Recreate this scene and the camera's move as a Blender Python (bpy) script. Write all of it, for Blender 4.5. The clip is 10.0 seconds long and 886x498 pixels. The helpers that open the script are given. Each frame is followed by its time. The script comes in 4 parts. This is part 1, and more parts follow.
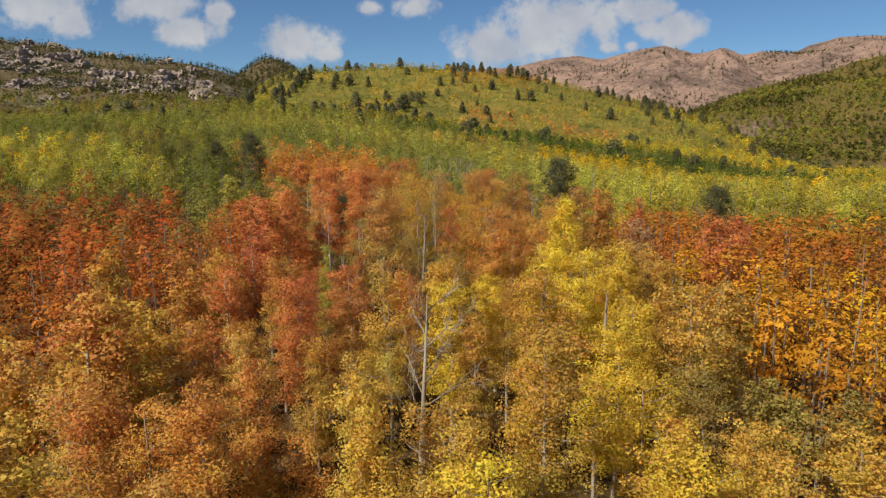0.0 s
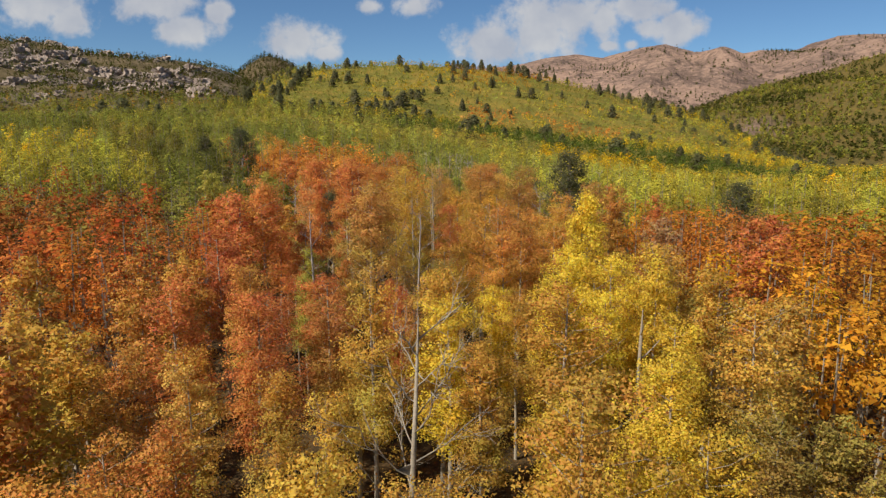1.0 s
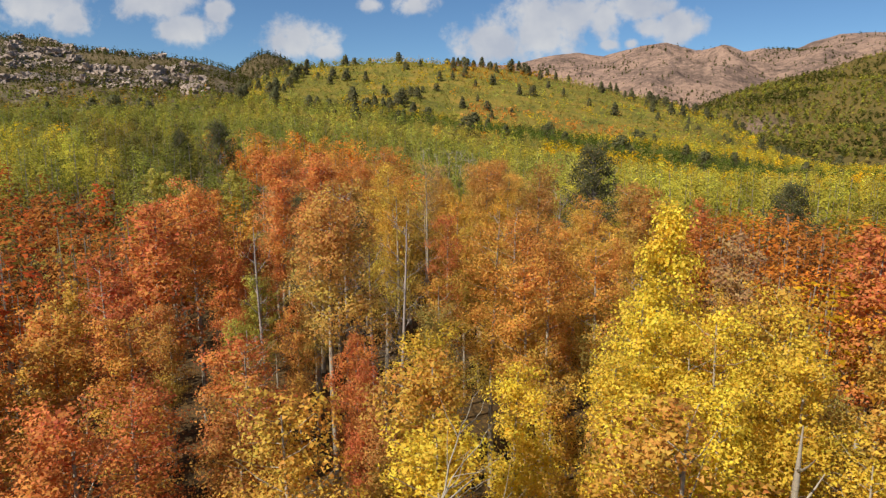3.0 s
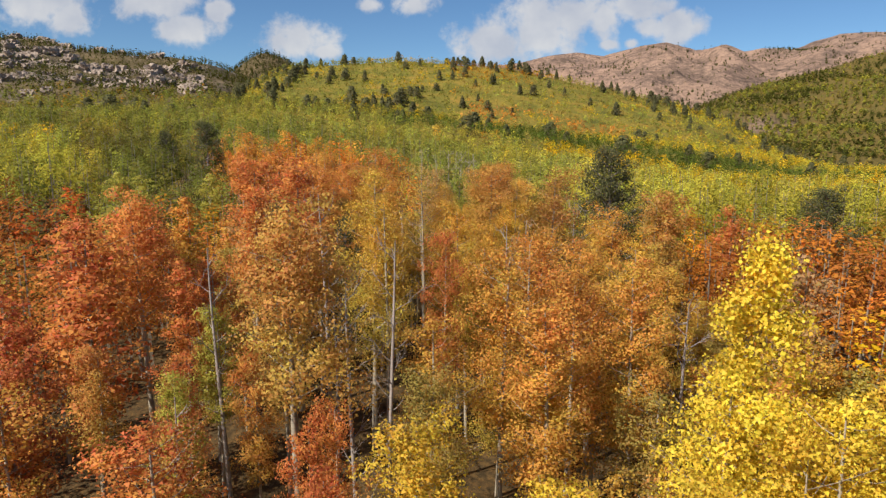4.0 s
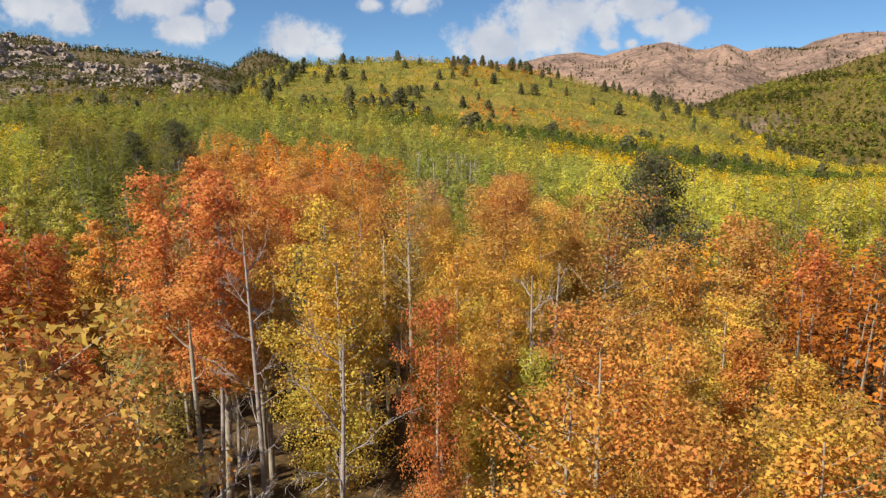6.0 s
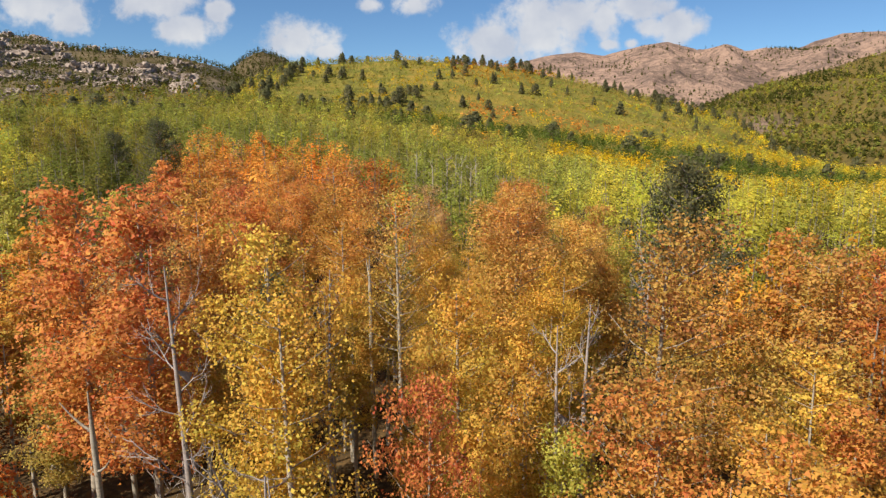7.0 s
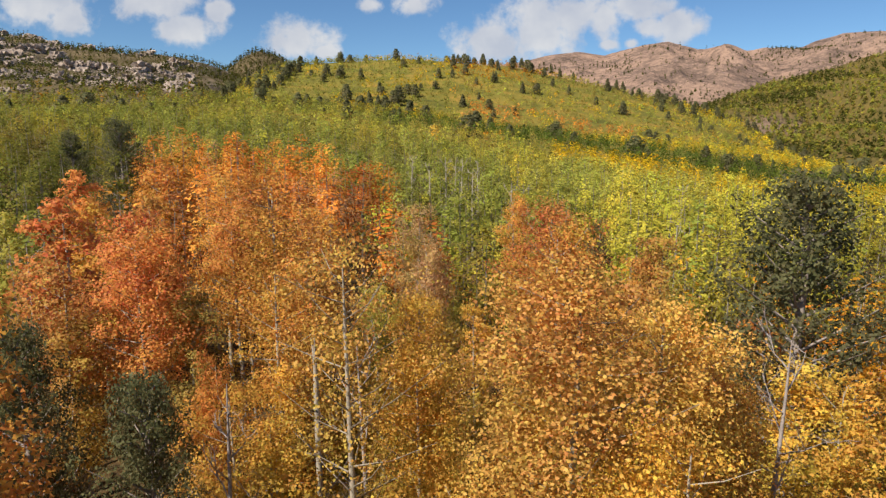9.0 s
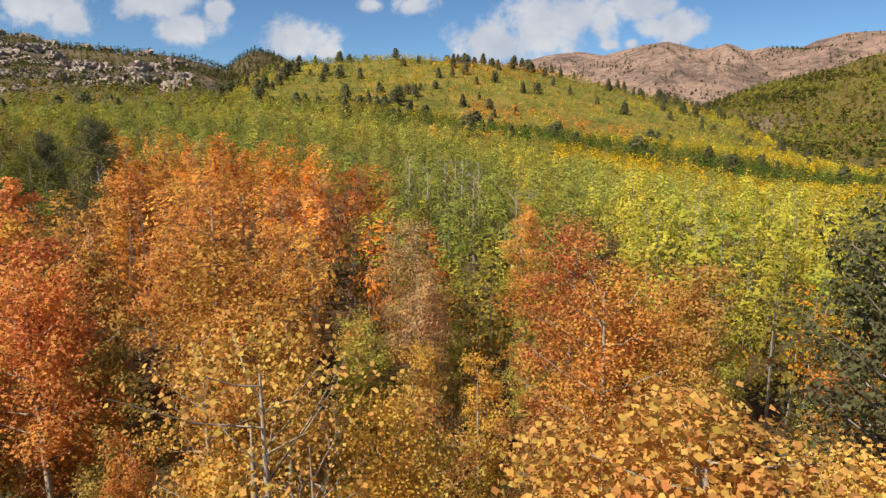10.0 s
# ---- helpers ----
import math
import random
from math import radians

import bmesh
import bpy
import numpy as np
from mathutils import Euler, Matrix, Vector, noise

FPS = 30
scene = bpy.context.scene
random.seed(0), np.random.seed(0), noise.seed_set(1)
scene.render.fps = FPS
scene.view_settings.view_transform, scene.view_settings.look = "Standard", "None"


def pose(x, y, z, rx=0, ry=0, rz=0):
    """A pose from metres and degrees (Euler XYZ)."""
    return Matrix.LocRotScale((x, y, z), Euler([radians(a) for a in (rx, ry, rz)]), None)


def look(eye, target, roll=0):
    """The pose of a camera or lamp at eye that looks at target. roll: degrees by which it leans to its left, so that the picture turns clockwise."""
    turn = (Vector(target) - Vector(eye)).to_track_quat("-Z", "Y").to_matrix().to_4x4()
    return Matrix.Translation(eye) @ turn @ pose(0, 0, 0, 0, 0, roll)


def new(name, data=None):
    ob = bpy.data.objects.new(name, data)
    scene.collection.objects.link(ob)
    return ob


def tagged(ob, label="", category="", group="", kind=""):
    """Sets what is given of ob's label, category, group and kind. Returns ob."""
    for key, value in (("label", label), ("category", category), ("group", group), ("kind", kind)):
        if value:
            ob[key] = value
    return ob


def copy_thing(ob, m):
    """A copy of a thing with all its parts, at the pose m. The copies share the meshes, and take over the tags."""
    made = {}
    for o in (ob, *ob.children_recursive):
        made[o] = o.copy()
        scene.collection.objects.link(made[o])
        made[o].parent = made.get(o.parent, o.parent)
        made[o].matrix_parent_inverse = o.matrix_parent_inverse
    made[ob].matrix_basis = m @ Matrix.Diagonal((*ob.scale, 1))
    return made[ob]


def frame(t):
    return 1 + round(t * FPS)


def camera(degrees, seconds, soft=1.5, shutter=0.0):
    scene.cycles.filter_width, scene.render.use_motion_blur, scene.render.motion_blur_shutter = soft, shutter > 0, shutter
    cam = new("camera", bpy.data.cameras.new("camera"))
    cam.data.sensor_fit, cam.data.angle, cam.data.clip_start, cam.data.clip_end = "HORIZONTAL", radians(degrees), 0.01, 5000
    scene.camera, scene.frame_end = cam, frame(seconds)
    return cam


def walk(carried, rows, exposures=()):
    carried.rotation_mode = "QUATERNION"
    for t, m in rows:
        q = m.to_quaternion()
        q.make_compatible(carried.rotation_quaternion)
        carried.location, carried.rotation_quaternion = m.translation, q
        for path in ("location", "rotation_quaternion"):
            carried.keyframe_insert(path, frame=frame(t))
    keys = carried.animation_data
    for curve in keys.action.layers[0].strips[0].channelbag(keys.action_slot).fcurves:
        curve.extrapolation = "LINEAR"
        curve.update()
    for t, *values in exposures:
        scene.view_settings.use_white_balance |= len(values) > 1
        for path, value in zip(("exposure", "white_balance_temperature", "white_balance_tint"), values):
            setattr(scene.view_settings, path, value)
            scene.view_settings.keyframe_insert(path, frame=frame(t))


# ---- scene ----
cam = camera(68.0, 10.0, soft=1.35)


def flight(t):
    """Level flight up the valley, slowing a little, after a short sink at the start."""
    k = max(0.0, 1.0 - t / 3.6)
    y = 4.77 * t - 0.027 * t * t
    return pose(0.0122 * y, y, 11.95 + 1.25 * k * k, 79.54 + 0.2 * k * k, 0, 0.54)


walk(cam, [(0.5 * i, flight(0.5 * i)) for i in range(21)], [(0, 0.28), (1.5, 0.34), (2.5, 0.42), (4.0, 0.54), (5.0, 0.68), (6.5, 0.68), (8, 0.64), (10, 0.60)])

# ---- light ----
SUN_ELEVATION = radians(44)
SUN_AZIMUTH = radians(229)      # clockwise from +y, the way of flight

sun_data = bpy.data.lights.new("sun", "SUN")
sun_data.energy, sun_data.angle, sun_data.color = 5.0, radians(0.5), (1.0, 0.91, 0.77)
sun = new("sun", sun_data)
sun_way = Vector((math.sin(SUN_AZIMUTH) * math.cos(SUN_ELEVATION), math.cos(SUN_AZIMUTH) * math.cos(SUN_ELEVATION), math.sin(SUN_ELEVATION)))
sun.matrix_world = look(sun_way * 300 + Vector((0, 0, 40)), (0, 0, 40))


class Nodes:
    """Short hand for building node trees."""

    def __init__(self, tree):
        self.tree = tree
        tree.nodes.clear()

    def add(self, kind, ins=None, **props):
        n = self.tree.nodes.new(kind)
        for k, v in props.items():
            setattr(n, k, v)
        for k, v in (ins or {}).items():
            if isinstance(v, bpy.types.NodeSocket):
                self.tree.links.new(v, n.inputs[k])
            else:
                n.inputs[k].default_value = v
        return n

    def math(self, op, a, b=0.0, c=0.0, clamp=False):
        return self.add("ShaderNodeMath", {0: a, 1: b, 2: c}, operation=op, use_clamp=clamp).outputs[0]

    def mix(self, f, a, b, blend="MIX"):
        return self.add("ShaderNodeMix", {0: f, 6: a, 7: b}, data_type="RGBA", blend_type=blend).outputs[2]

    def noise(self, vector, scale, detail=4.0, rough=0.55, out=0):
        return self.add("ShaderNodeTexNoise", {"Vector": vector, "Scale": scale, "Detail": detail, "Roughness": rough}).outputs[out]

    def ramp(self, f, *stops):
        n = self.add("ShaderNodeValToRGB", {0: f})
        e = n.color_ramp.elements
        while len(e) < len(stops):
            e.new(0.5)
        for el, (p, c) in zip(e, stops):
            el.position, el.color = p, (*c, 1.0) if len(c) == 3 else c
        return n.outputs[0]

    def span(self, v, lo, hi, a=0.0, b=1.0):
        return self.add("ShaderNodeMapRange", {0: v, 1: lo, 2: hi, 3: a, 4: b}).outputs[0]


def build_world():
    world = bpy.data.worlds.new("sky")
    scene.world = world
    world.use_nodes = True
    n = Nodes(world.node_tree)
    sky = n.add("ShaderNodeTexSky", sky_type="NISHITA", sun_disc=False, sun_elevation=SUN_ELEVATION, sun_rotation=SUN_AZIMUTH,
                altitude=2600, air_density=1.0, dust_density=0.6, ozone_density=1.6)
    way = n.add("ShaderNodeTexCoord").outputs["Generated"]
    sep = n.add("ShaderNodeSeparateXYZ", {0: way})
    ahead = n.math("MAXIMUM", sep.outputs[1], 0.02)
    u = n.math("DIVIDE", sep.outputs[0], ahead)
    v = n.math("DIVIDE", sep.outputs[2], ahead)
    flat = n.add("ShaderNodeCombineXYZ", {0: u, 1: v}).outputs[0]
    # fair-weather clouds standing over the ridges: bearing, height, half width, half height
    puffs = [(-0.598, 0.176, 0.079, 0.034), (-0.557, 0.159, 0.044, 0.030), (-0.417, 0.177, 0.072, 0.028), (-0.380, 0.145, 0.054, 0.028), (-0.342, 0.168, 0.023, 0.022), (-0.223, 0.126, 0.057, 0.032),
             (-0.182, 0.110, 0.026, 0.014), (-0.116, 0.174, 0.022, 0.012), (-0.050, 0.176, 0.035, 0.017), (0.070, 0.122, 0.079, 0.036), (0.132, 0.141, 0.078, 0.049), (0.182, 0.163, 0.052, 0.036),
             (0.223, 0.151, 0.031, 0.034), (0.276, 0.171, 0.067, 0.024), (0.334, 0.148, 0.039, 0.030), (0.293, 0.143, 0.028, 0.020), (0.233, 0.119, 0.017, 0.010), (0.267, 0.122, 0.012, 0.009)]
    field = None
    for (a, b, w, h) in puffs:
        off = n.add("ShaderNodeVectorMath", {0: flat, 1: (a, b, 0)}, operation="SUBTRACT").outputs[0]
        off = n.add("ShaderNodeVectorMath", {0: off, 1: (1 / w, 1 / h, 0)}, operation="MULTIPLY").outputs[0]
        d = n.add("ShaderNodeVectorMath", {0: off}, operation="LENGTH").outputs[1]
        d = n.math("SUBTRACT", 1.0, d)
        field = d if field is None else n.math("MAXIMUM", field, d)
    field = n.math("MULTIPLY", field, n.math("GREATER_THAN", sep.outputs[1], 0.05))
    curl = n.noise(flat, 26, 6, 0.6)
    inner = n.math("ADD", field, n.math("MULTIPLY", n.math("SUBTRACT", curl, 0.5), 2.1))
    mask = n.add("ShaderNodeMapRange", {0: inner, 1: -0.15, 2: 0.55}, interpolation_type="SMOOTHSTEP").outputs[0]
    # more of the same clouds over the rest of the sky
    high = n.noise(way, 3.2, 6, 0.6)
    rest = n.add("ShaderNodeMapRange", {0: high, 1: 0.60, 2: 0.72}, interpolation_type="SMOOTHSTEP").outputs[0]
    rest = n.math("MULTIPLY", rest, n.span(sep.outputs[2], 0.3, 0.45))
    mask = n.math("MAXIMUM", mask, rest)
    shade = n.noise(flat, 14, 4, 0.5)
    white = n.mix(n.span(shade, 0.35, 0.65), (5.8, 6.1, 6.9, 1), (7.9, 7.9, 8.0, 1))
    blue = n.mix(1.0, sky.outputs[0], (0.72, 0.95, 1.12, 1), "MULTIPLY")
    colour = n.mix(n.math("MULTIPLY", mask, 0.9), blue, white)
    back = n.add("ShaderNodeBackground", {0: colour, 1: 0.061})
    out = n.add("ShaderNodeOutputWorld")
    world.node_tree.links.new(back.outputs[0], out.inputs[0])


build_world()


# ---- materials ----
def material(name):
    m = bpy.data.materials.new(name)
    m.use_nodes = True
    return m, Nodes(m.node_tree)


def finish(n, shader):
    out = n.add("ShaderNodeOutputMaterial")
    n.tree.links.new(shader.outputs[0], out.inputs[0])


def leafy(n, colour, gloss=0.12, through_light=0.3, bump=None):
    """A thin leaf: soft sheen on the face, some light passing through."""
    face = n.add("ShaderNodeBsdfPrincipled", {"Base Color": colour, "Roughness": 0.55, "Specular IOR Level": gloss})
    thin = n.add("ShaderNodeBsdfTranslucent", {0: colour})
    if bump is not None:
        n.tree.links.new(bump.outputs[0], face.inputs["Normal"])
    mixed = n.add("ShaderNodeMixShader", {0: through_light, 1: face.outputs[0], 2: thin.outputs[0]})
    finish(n, mixed)


def leaf_material(name, dark, main, light, odd):
    """Autumn leaves: each leaf takes its own tone, sprays differ in hue, and the lower ones turn towards a second colour."""
    m, n = material(name)
    info = n.add("ShaderNodeNewGeometry")
    each = info.outputs["Random Per Island"]
    half = tuple(0.5 * (a + b) for a, b in zip(dark, main))
    tone = n.ramp(each, (0.0, half), (0.25, main), (0.7, light), (0.9, main), (1.0, odd))
    spot = n.add("ShaderNodeTexCoord").outputs["Object"]
    tree = n.add("ShaderNodeObjectInfo").outputs["Random"]
    shift = n.add("ShaderNodeCombineXYZ", {0: n.math("MULTIPLY", tree, 90.0), 2: n.math("MULTIPLY", tree, 37.0)}).outputs[0]
    own = n.add("ShaderNodeVectorMath", {0: spot, 1: shift}, operation="ADD").outputs[0]
    spray = n.span(n.noise(own, 0.75, 2), 0.46, 0.64, 0, 0.6)
    low = n.span(n.add("ShaderNodeSeparateXYZ", {0: spot}).outputs[2], 8.8, 5.2, 0, 0.5)
    tone = n.mix(n.math("ADD", spray, low, clamp=True), tone, (*odd, 1))
    leaf_hue = n.span(n.math("FRACT", n.math("MULTIPLY", each, 7.31)), 0, 1, -0.016, 0.016)
    hue = n.math("ADD", n.span(tree, 0, 1, 0.494, 0.510), n.span(n.noise(own, 2.1, 2), 0.3, 0.7, -0.010, 0.013))
    hue = n.math("ADD", hue, leaf_hue)
    value = n.math("MULTIPLY", n.span(tree, 0, 1, 0.96, 1.22), n.span(n.noise(own, 1.5, 3), 0.3, 0.7, 0.78, 1.25))
    tone = n.add("ShaderNodeHueSaturation", {"Hue": hue, "Saturation": 0.95, "Value": value, "Color": tone}).outputs[0]
    leafy(n, tone, through_light=0.48)
    return m


def tinted_leaf_material(name):
    """Leaves of the massed woods: the tree's own colour, varied leaf by leaf."""
    m, n = material(name)
    own = n.add("ShaderNodeAttribute", attribute_name="tint").outputs[0]
    each = n.add("ShaderNodeNewGeometry").outputs["Random Per Island"]
    tone = n.add("ShaderNodeHueSaturation", {"Hue": n.span(each, 0, 1, 0.49, 0.51), "Saturation": 1.0, "Value": n.span(each, 0, 1, 0.86, 1.14), "Color": own}).outputs[0]
    fine = n.noise(n.add("ShaderNodeNewGeometry").outputs["Position"], 5.0, 4, 0.7)
    rough = n.add("ShaderNodeBump", {"Strength": 0.5, "Distance": 0.12, "Height": fine})
    leafy(n, tone, 0.06, 0.46, rough)
    return m


def bark_material(name, pale, dark, marks=0.5):
    m, n = material(name)
    spot = n.add("ShaderNodeTexCoord").outputs["Object"]
    flat = n.add("ShaderNodeMapping", {"Vector": spot, "Scale": (1.5, 1.5, 9)}).outputs[0]
    scars = n.span(n.noise(flat, 2.2, 5, 0.65), 0.52, 0.64)
    tone = n.mix(n.math("MULTIPLY", scars, marks), (*pale, 1), (*dark, 1))
    tone = n.mix(n.span(n.noise(spot, 0.8, 2), 0.4, 0.7, 0, 0.4), tone, (*[c * 0.7 for c in pale], 1))
    bump = n.add("ShaderNodeBump", {"Strength": 0.5, "Distance": 0.02, "Height": n.noise(flat, 8, 4)})
    finish(n, n.add("ShaderNodeBsdfPrincipled", {"Base Color": tone, "Roughness": 0.85, "Normal": bump.outputs[0]}))
    return m


RED, RUST, ORANGE, GOLD, YELLOW, LIME, GREEN, OLIVE, PINK, AMBER = "red", "rust", "orange", "gold", "yellow", "lime", "green", "olive", "pink", "amber"
TONES = {   # dark, main, light, second colour
    RED: ((0.30, 0.074, 0.021), (0.54, 0.142, 0.035), (0.65, 0.22, 0.05), (0.53, 0.215, 0.04)),
    RUST: ((0.25, 0.085, 0.020), (0.46, 0.175, 0.04), (0.56, 0.28, 0.07), (0.44, 0.29, 0.05)),
    ORANGE: ((0.34, 0.115, 0.02), (0.58, 0.215, 0.034), (0.68, 0.30, 0.05), (0.52, 0.325, 0.045)),
    GOLD: ((0.36, 0.17, 0.02), (0.62, 0.31, 0.032), (0.71, 0.42, 0.055), (0.45, 0.345, 0.05)),
    YELLOW: ((0.42, 0.27, 0.014), (0.69, 0.46, 0.020), (0.77, 0.58, 0.055), (0.62, 0.43, 0.022)),
    LIME: ((0.20, 0.19, 0.026), (0.40, 0.37, 0.05), (0.53, 0.48, 0.08), (0.40, 0.33, 0.045)),
    GREEN: ((0.12, 0.135, 0.025), (0.27, 0.285, 0.055), (0.38, 0.38, 0.08), (0.31, 0.28, 0.05)),
    OLIVE: ((0.15, 0.12, 0.025), (0.30, 0.235, 0.05), (0.43, 0.33, 0.07), (0.42, 0.26, 0.05)),
    AMBER: ((0.40, 0.165, 0.03), (0.63, 0.305, 0.06), (0.72, 0.42, 0.10), (0.50, 0.36, 0.058)),
    PINK: ((0.28, 0.12, 0.055), (0.45, 0.235, 0.10), (0.55, 0.33, 0.16), (0.42, 0.27, 0.08)),
}
LEAF = {k: leaf_material(k + "_leaves", *v) for k, v in TONES.items()}
WOODS = tinted_leaf_material("wood_leaves")
BARK = bark_material("aspen_bark", (0.35, 0.305, 0.235), (0.09, 0.075, 0.06))
DEAD = bark_material("weathered_wood", (0.33, 0.285, 0.26), (0.11, 0.095, 0.09))
CONIFER_BARK = bark_material("conifer_bark", (0.30, 0.25, 0.22), (0.06, 0.05, 0.04))
NEEDLES = leaf_material("needles", (0.050, 0.055, 0.022), (0.105, 0.11, 0.042), (0.17, 0.165, 0.07), (0.13, 0.115, 0.055))


def ground_material():
    """Leaf litter and earth below the trees, dry grass on the slopes, pale rock and pink scree on the heights."""
    m, n = material("mountain_ground")
    spot = n.add("ShaderNodeNewGeometry").outputs["Position"]
    kind = n.add("ShaderNodeAttribute", attribute_name="ground_kind")
    sep = n.add("ShaderNodeSeparateColor", {0: kind.outputs[0]})
    litter = n.ramp(n.noise(spot, 3.0, 6, 0.7), (0.3, (0.03, 0.024, 0.014)), (0.5, (0.08, 0.052, 0.024)), (0.7, (0.16, 0.095, 0.035)))
    grass = n.ramp(n.noise(spot, 0.05, 8, 0.7), (0.3, (0.07, 0.075, 0.02)), (0.5, (0.17, 0.15, 0.03)), (0.68, (0.30, 0.19, 0.04)))
    rock = n.ramp(n.noise(spot, 0.05, 9, 0.72), (0.3, (0.05, 0.042, 0.03)), (0.5, (0.13, 0.105, 0.08)), (0.68, (0.30, 0.25, 0.21)))
    scree = n.ramp(n.math("ADD", n.math("MULTIPLY", n.noise(spot, 0.008, 6, 0.7), 0.5), n.math("MULTIPLY", n.noise(spot, 0.05, 6, 0.75), 0.5)), (0.36, (0.08, 0.06, 0.05)), (0.47, (0.24, 0.165, 0.13)), (0.54, (0.38, 0.255, 0.19)), (0.66, (0.46, 0.31, 0.235)))
    tone = n.mix(sep.outputs[0], litter, grass)
    tone = n.mix(sep.outputs[1], tone, rock)
    tone = n.mix(sep.outputs[2], tone, scree)
    crags = n.math("MULTIPLY", n.noise(spot, 0.022, 8, 0.68), n.math("ADD", n.math("MULTIPLY", sep.outputs[2], 34.0), n.math("MULTIPLY", sep.outputs[1], 8.0)))
    coarse = n.add("ShaderNodeBump", {"Strength": 1.0, "Distance": 1.0, "Height": crags})
    bump = n.add("ShaderNodeBump", {"Strength": 0.6, "Distance": 0.3, "Height": n.noise(spot, 1.2, 6, 0.7), "Normal": coarse.outputs[0]})
    finish(n, n.add("ShaderNodeBsdfPrincipled", {"Base Color": tone, "Roughness": 0.95, "Specular IOR Level": 0.1, "Normal": bump.outputs[0]}))
    return m


GROUND = ground_material()


def rock_material():
    m, n = material("weathered_granite")
    spot = n.add("ShaderNodeNewGeometry").outputs["Position"]
    tone = n.ramp(n.noise(spot, 0.25, 8, 0.7), (0.3, (0.12, 0.095, 0.08)), (0.48, (0.28, 0.22, 0.18)), (0.68, (0.45, 0.36, 0.30)))
    bump = n.add("ShaderNodeBump", {"Strength": 0.9, "Distance": 0.8, "Height": n.noise(spot, 0.4, 6, 0.7)})
    finish(n, n.add("ShaderNodeBsdfPrincipled", {"Base Color": tone, "Roughness": 0.9, "Normal": bump.outputs[0]}))
    return m


ROCK = rock_material()


# ---- numeric helpers ----
RNG = np.random.default_rng(7)
LATTICE = np.random.default_rng(3).random((256, 256))


def relief(x, y, size):
    """Smooth value noise in 0..1 over the plan, features about size metres wide."""
    x, y = np.asarray(x, float) / size, np.asarray(y, float) / size
    i, j = np.floor(x).astype(int), np.floor(y).astype(int)
    f, g = x - i, y - j
    f, g = f * f * (3 - 2 * f), g * g * (3 - 2 * g)
    a, b = LATTICE[i % 256, j % 256], LATTICE[(i + 1) % 256, j % 256]
    c, d = LATTICE[i % 256, (j + 1) % 256], LATTICE[(i + 1) % 256, (j + 1) % 256]
    return (a * (1 - f) + b * f) * (1 - g) + (c * (1 - f) + d * f) * g


def rough_relief(x, y, size, octaves=4):
    total, amp, norm = 0.0, 1.0, 0.0
    for k in range(octaves):
        total = total + amp * relief(x + 37.1 * k, y - 21.7 * k, size / 2 ** k)
        norm += amp
        amp *= 0.5
    return total / norm


def ease(v, lo, hi):
    t = np.clip((np.asarray(v, float) - lo) / (hi - lo), 0, 1)
    return t * t * (3 - 2 * t)


def mesh_object(name, verts, faces, mat, parent=None, tint=None, label="", smooth=False, normals=None):
    """One mesh from arrays; faces is (n, 3) or (n, 4); normals: the soft roundness of a leafy crown."""
    verts, faces = np.asarray(verts, np.float32), np.asarray(faces, np.int32)
    me = bpy.data.meshes.new(name)
    k = faces.shape[1]
    me.vertices.add(len(verts))
    me.vertices.foreach_set("co", verts.ravel())
    me.loops.add(faces.size)
    me.loops.foreach_set("vertex_index", faces.ravel())
    me.polygons.add(len(faces))
    me.polygons.foreach_set("loop_start", np.arange(len(faces), dtype=np.int32) * k)
    me.polygons.foreach_set("use_smooth", np.full(len(faces), smooth))
    if tint is not None:
        layer = me.attributes.new("tint", "FLOAT_COLOR", "POINT")
        layer.data.foreach_set("color", np.column_stack([tint, np.ones(len(verts))]).astype(np.float32).ravel())
    me.update(calc_edges=True)
    if normals is not None:
        me.polygons.foreach_set("use_smooth", np.ones(len(faces), bool))
        layer = me.attributes.new("custom_normal", "FLOAT_VECTOR", "POINT")
        layer.data.foreach_set("vector", np.asarray(normals, np.float32).ravel())
    me.materials.append(mat)
    ob = new(name, me)
    if parent is not None:
        ob.parent = parent
    if label:
        tagged(ob, label)
    return ob


class Shape:
    """Gathers tubes and other pieces into one mesh of quads."""

    def __init__(self):
        self.v, self.f, self.n = [], [], 0

    def tube(self, path, radii, sides=6, joined=False):
        """A tapered tube; joined: its foot is webbed to the nearest ring of what stands already."""
        path, radii = np.asarray(path, float), np.asarray(radii, float)
        way = np.gradient(path, axis=0)
        way /= np.linalg.norm(way, axis=1)[:, None] + 1e-9
        side = np.cross(way, (0.31, 0.87, 0.38))
        side /= np.linalg.norm(side, axis=1)[:, None] + 1e-9
        other = np.cross(way, side)
        a = np.arange(sides) * 2 * np.pi / sides
        ring = (side[:, None] * np.cos(a)[None, :, None] + other[:, None] * np.sin(a)[None, :, None]) * radii[:, None, None] + path[:, None]
        if joined:
            old = np.concatenate(self.v)
            k = np.argsort(((old - path[0]) ** 2).sum(1))[:2]
            self.f.append(np.array([[k[0], k[1], self.n + 1, self.n]]))
        self.v.append(ring.reshape(-1, 3))
        i = np.arange(len(path) - 1)[:, None] * sides
        j = np.arange(sides)[None, :]
        k = (np.arange(sides)[None, :] + 1) % sides
        self.f.append((np.stack([i + j, i + k, i + sides + k, i + sides + j], -1).reshape(-1, 4)) + self.n)
        self.n += len(path) * sides

    def build(self, name, mat, parent=None, label=""):
        return mesh_object(name, np.concatenate(self.v), np.concatenate(self.f), mat, parent, label=label, smooth=True)


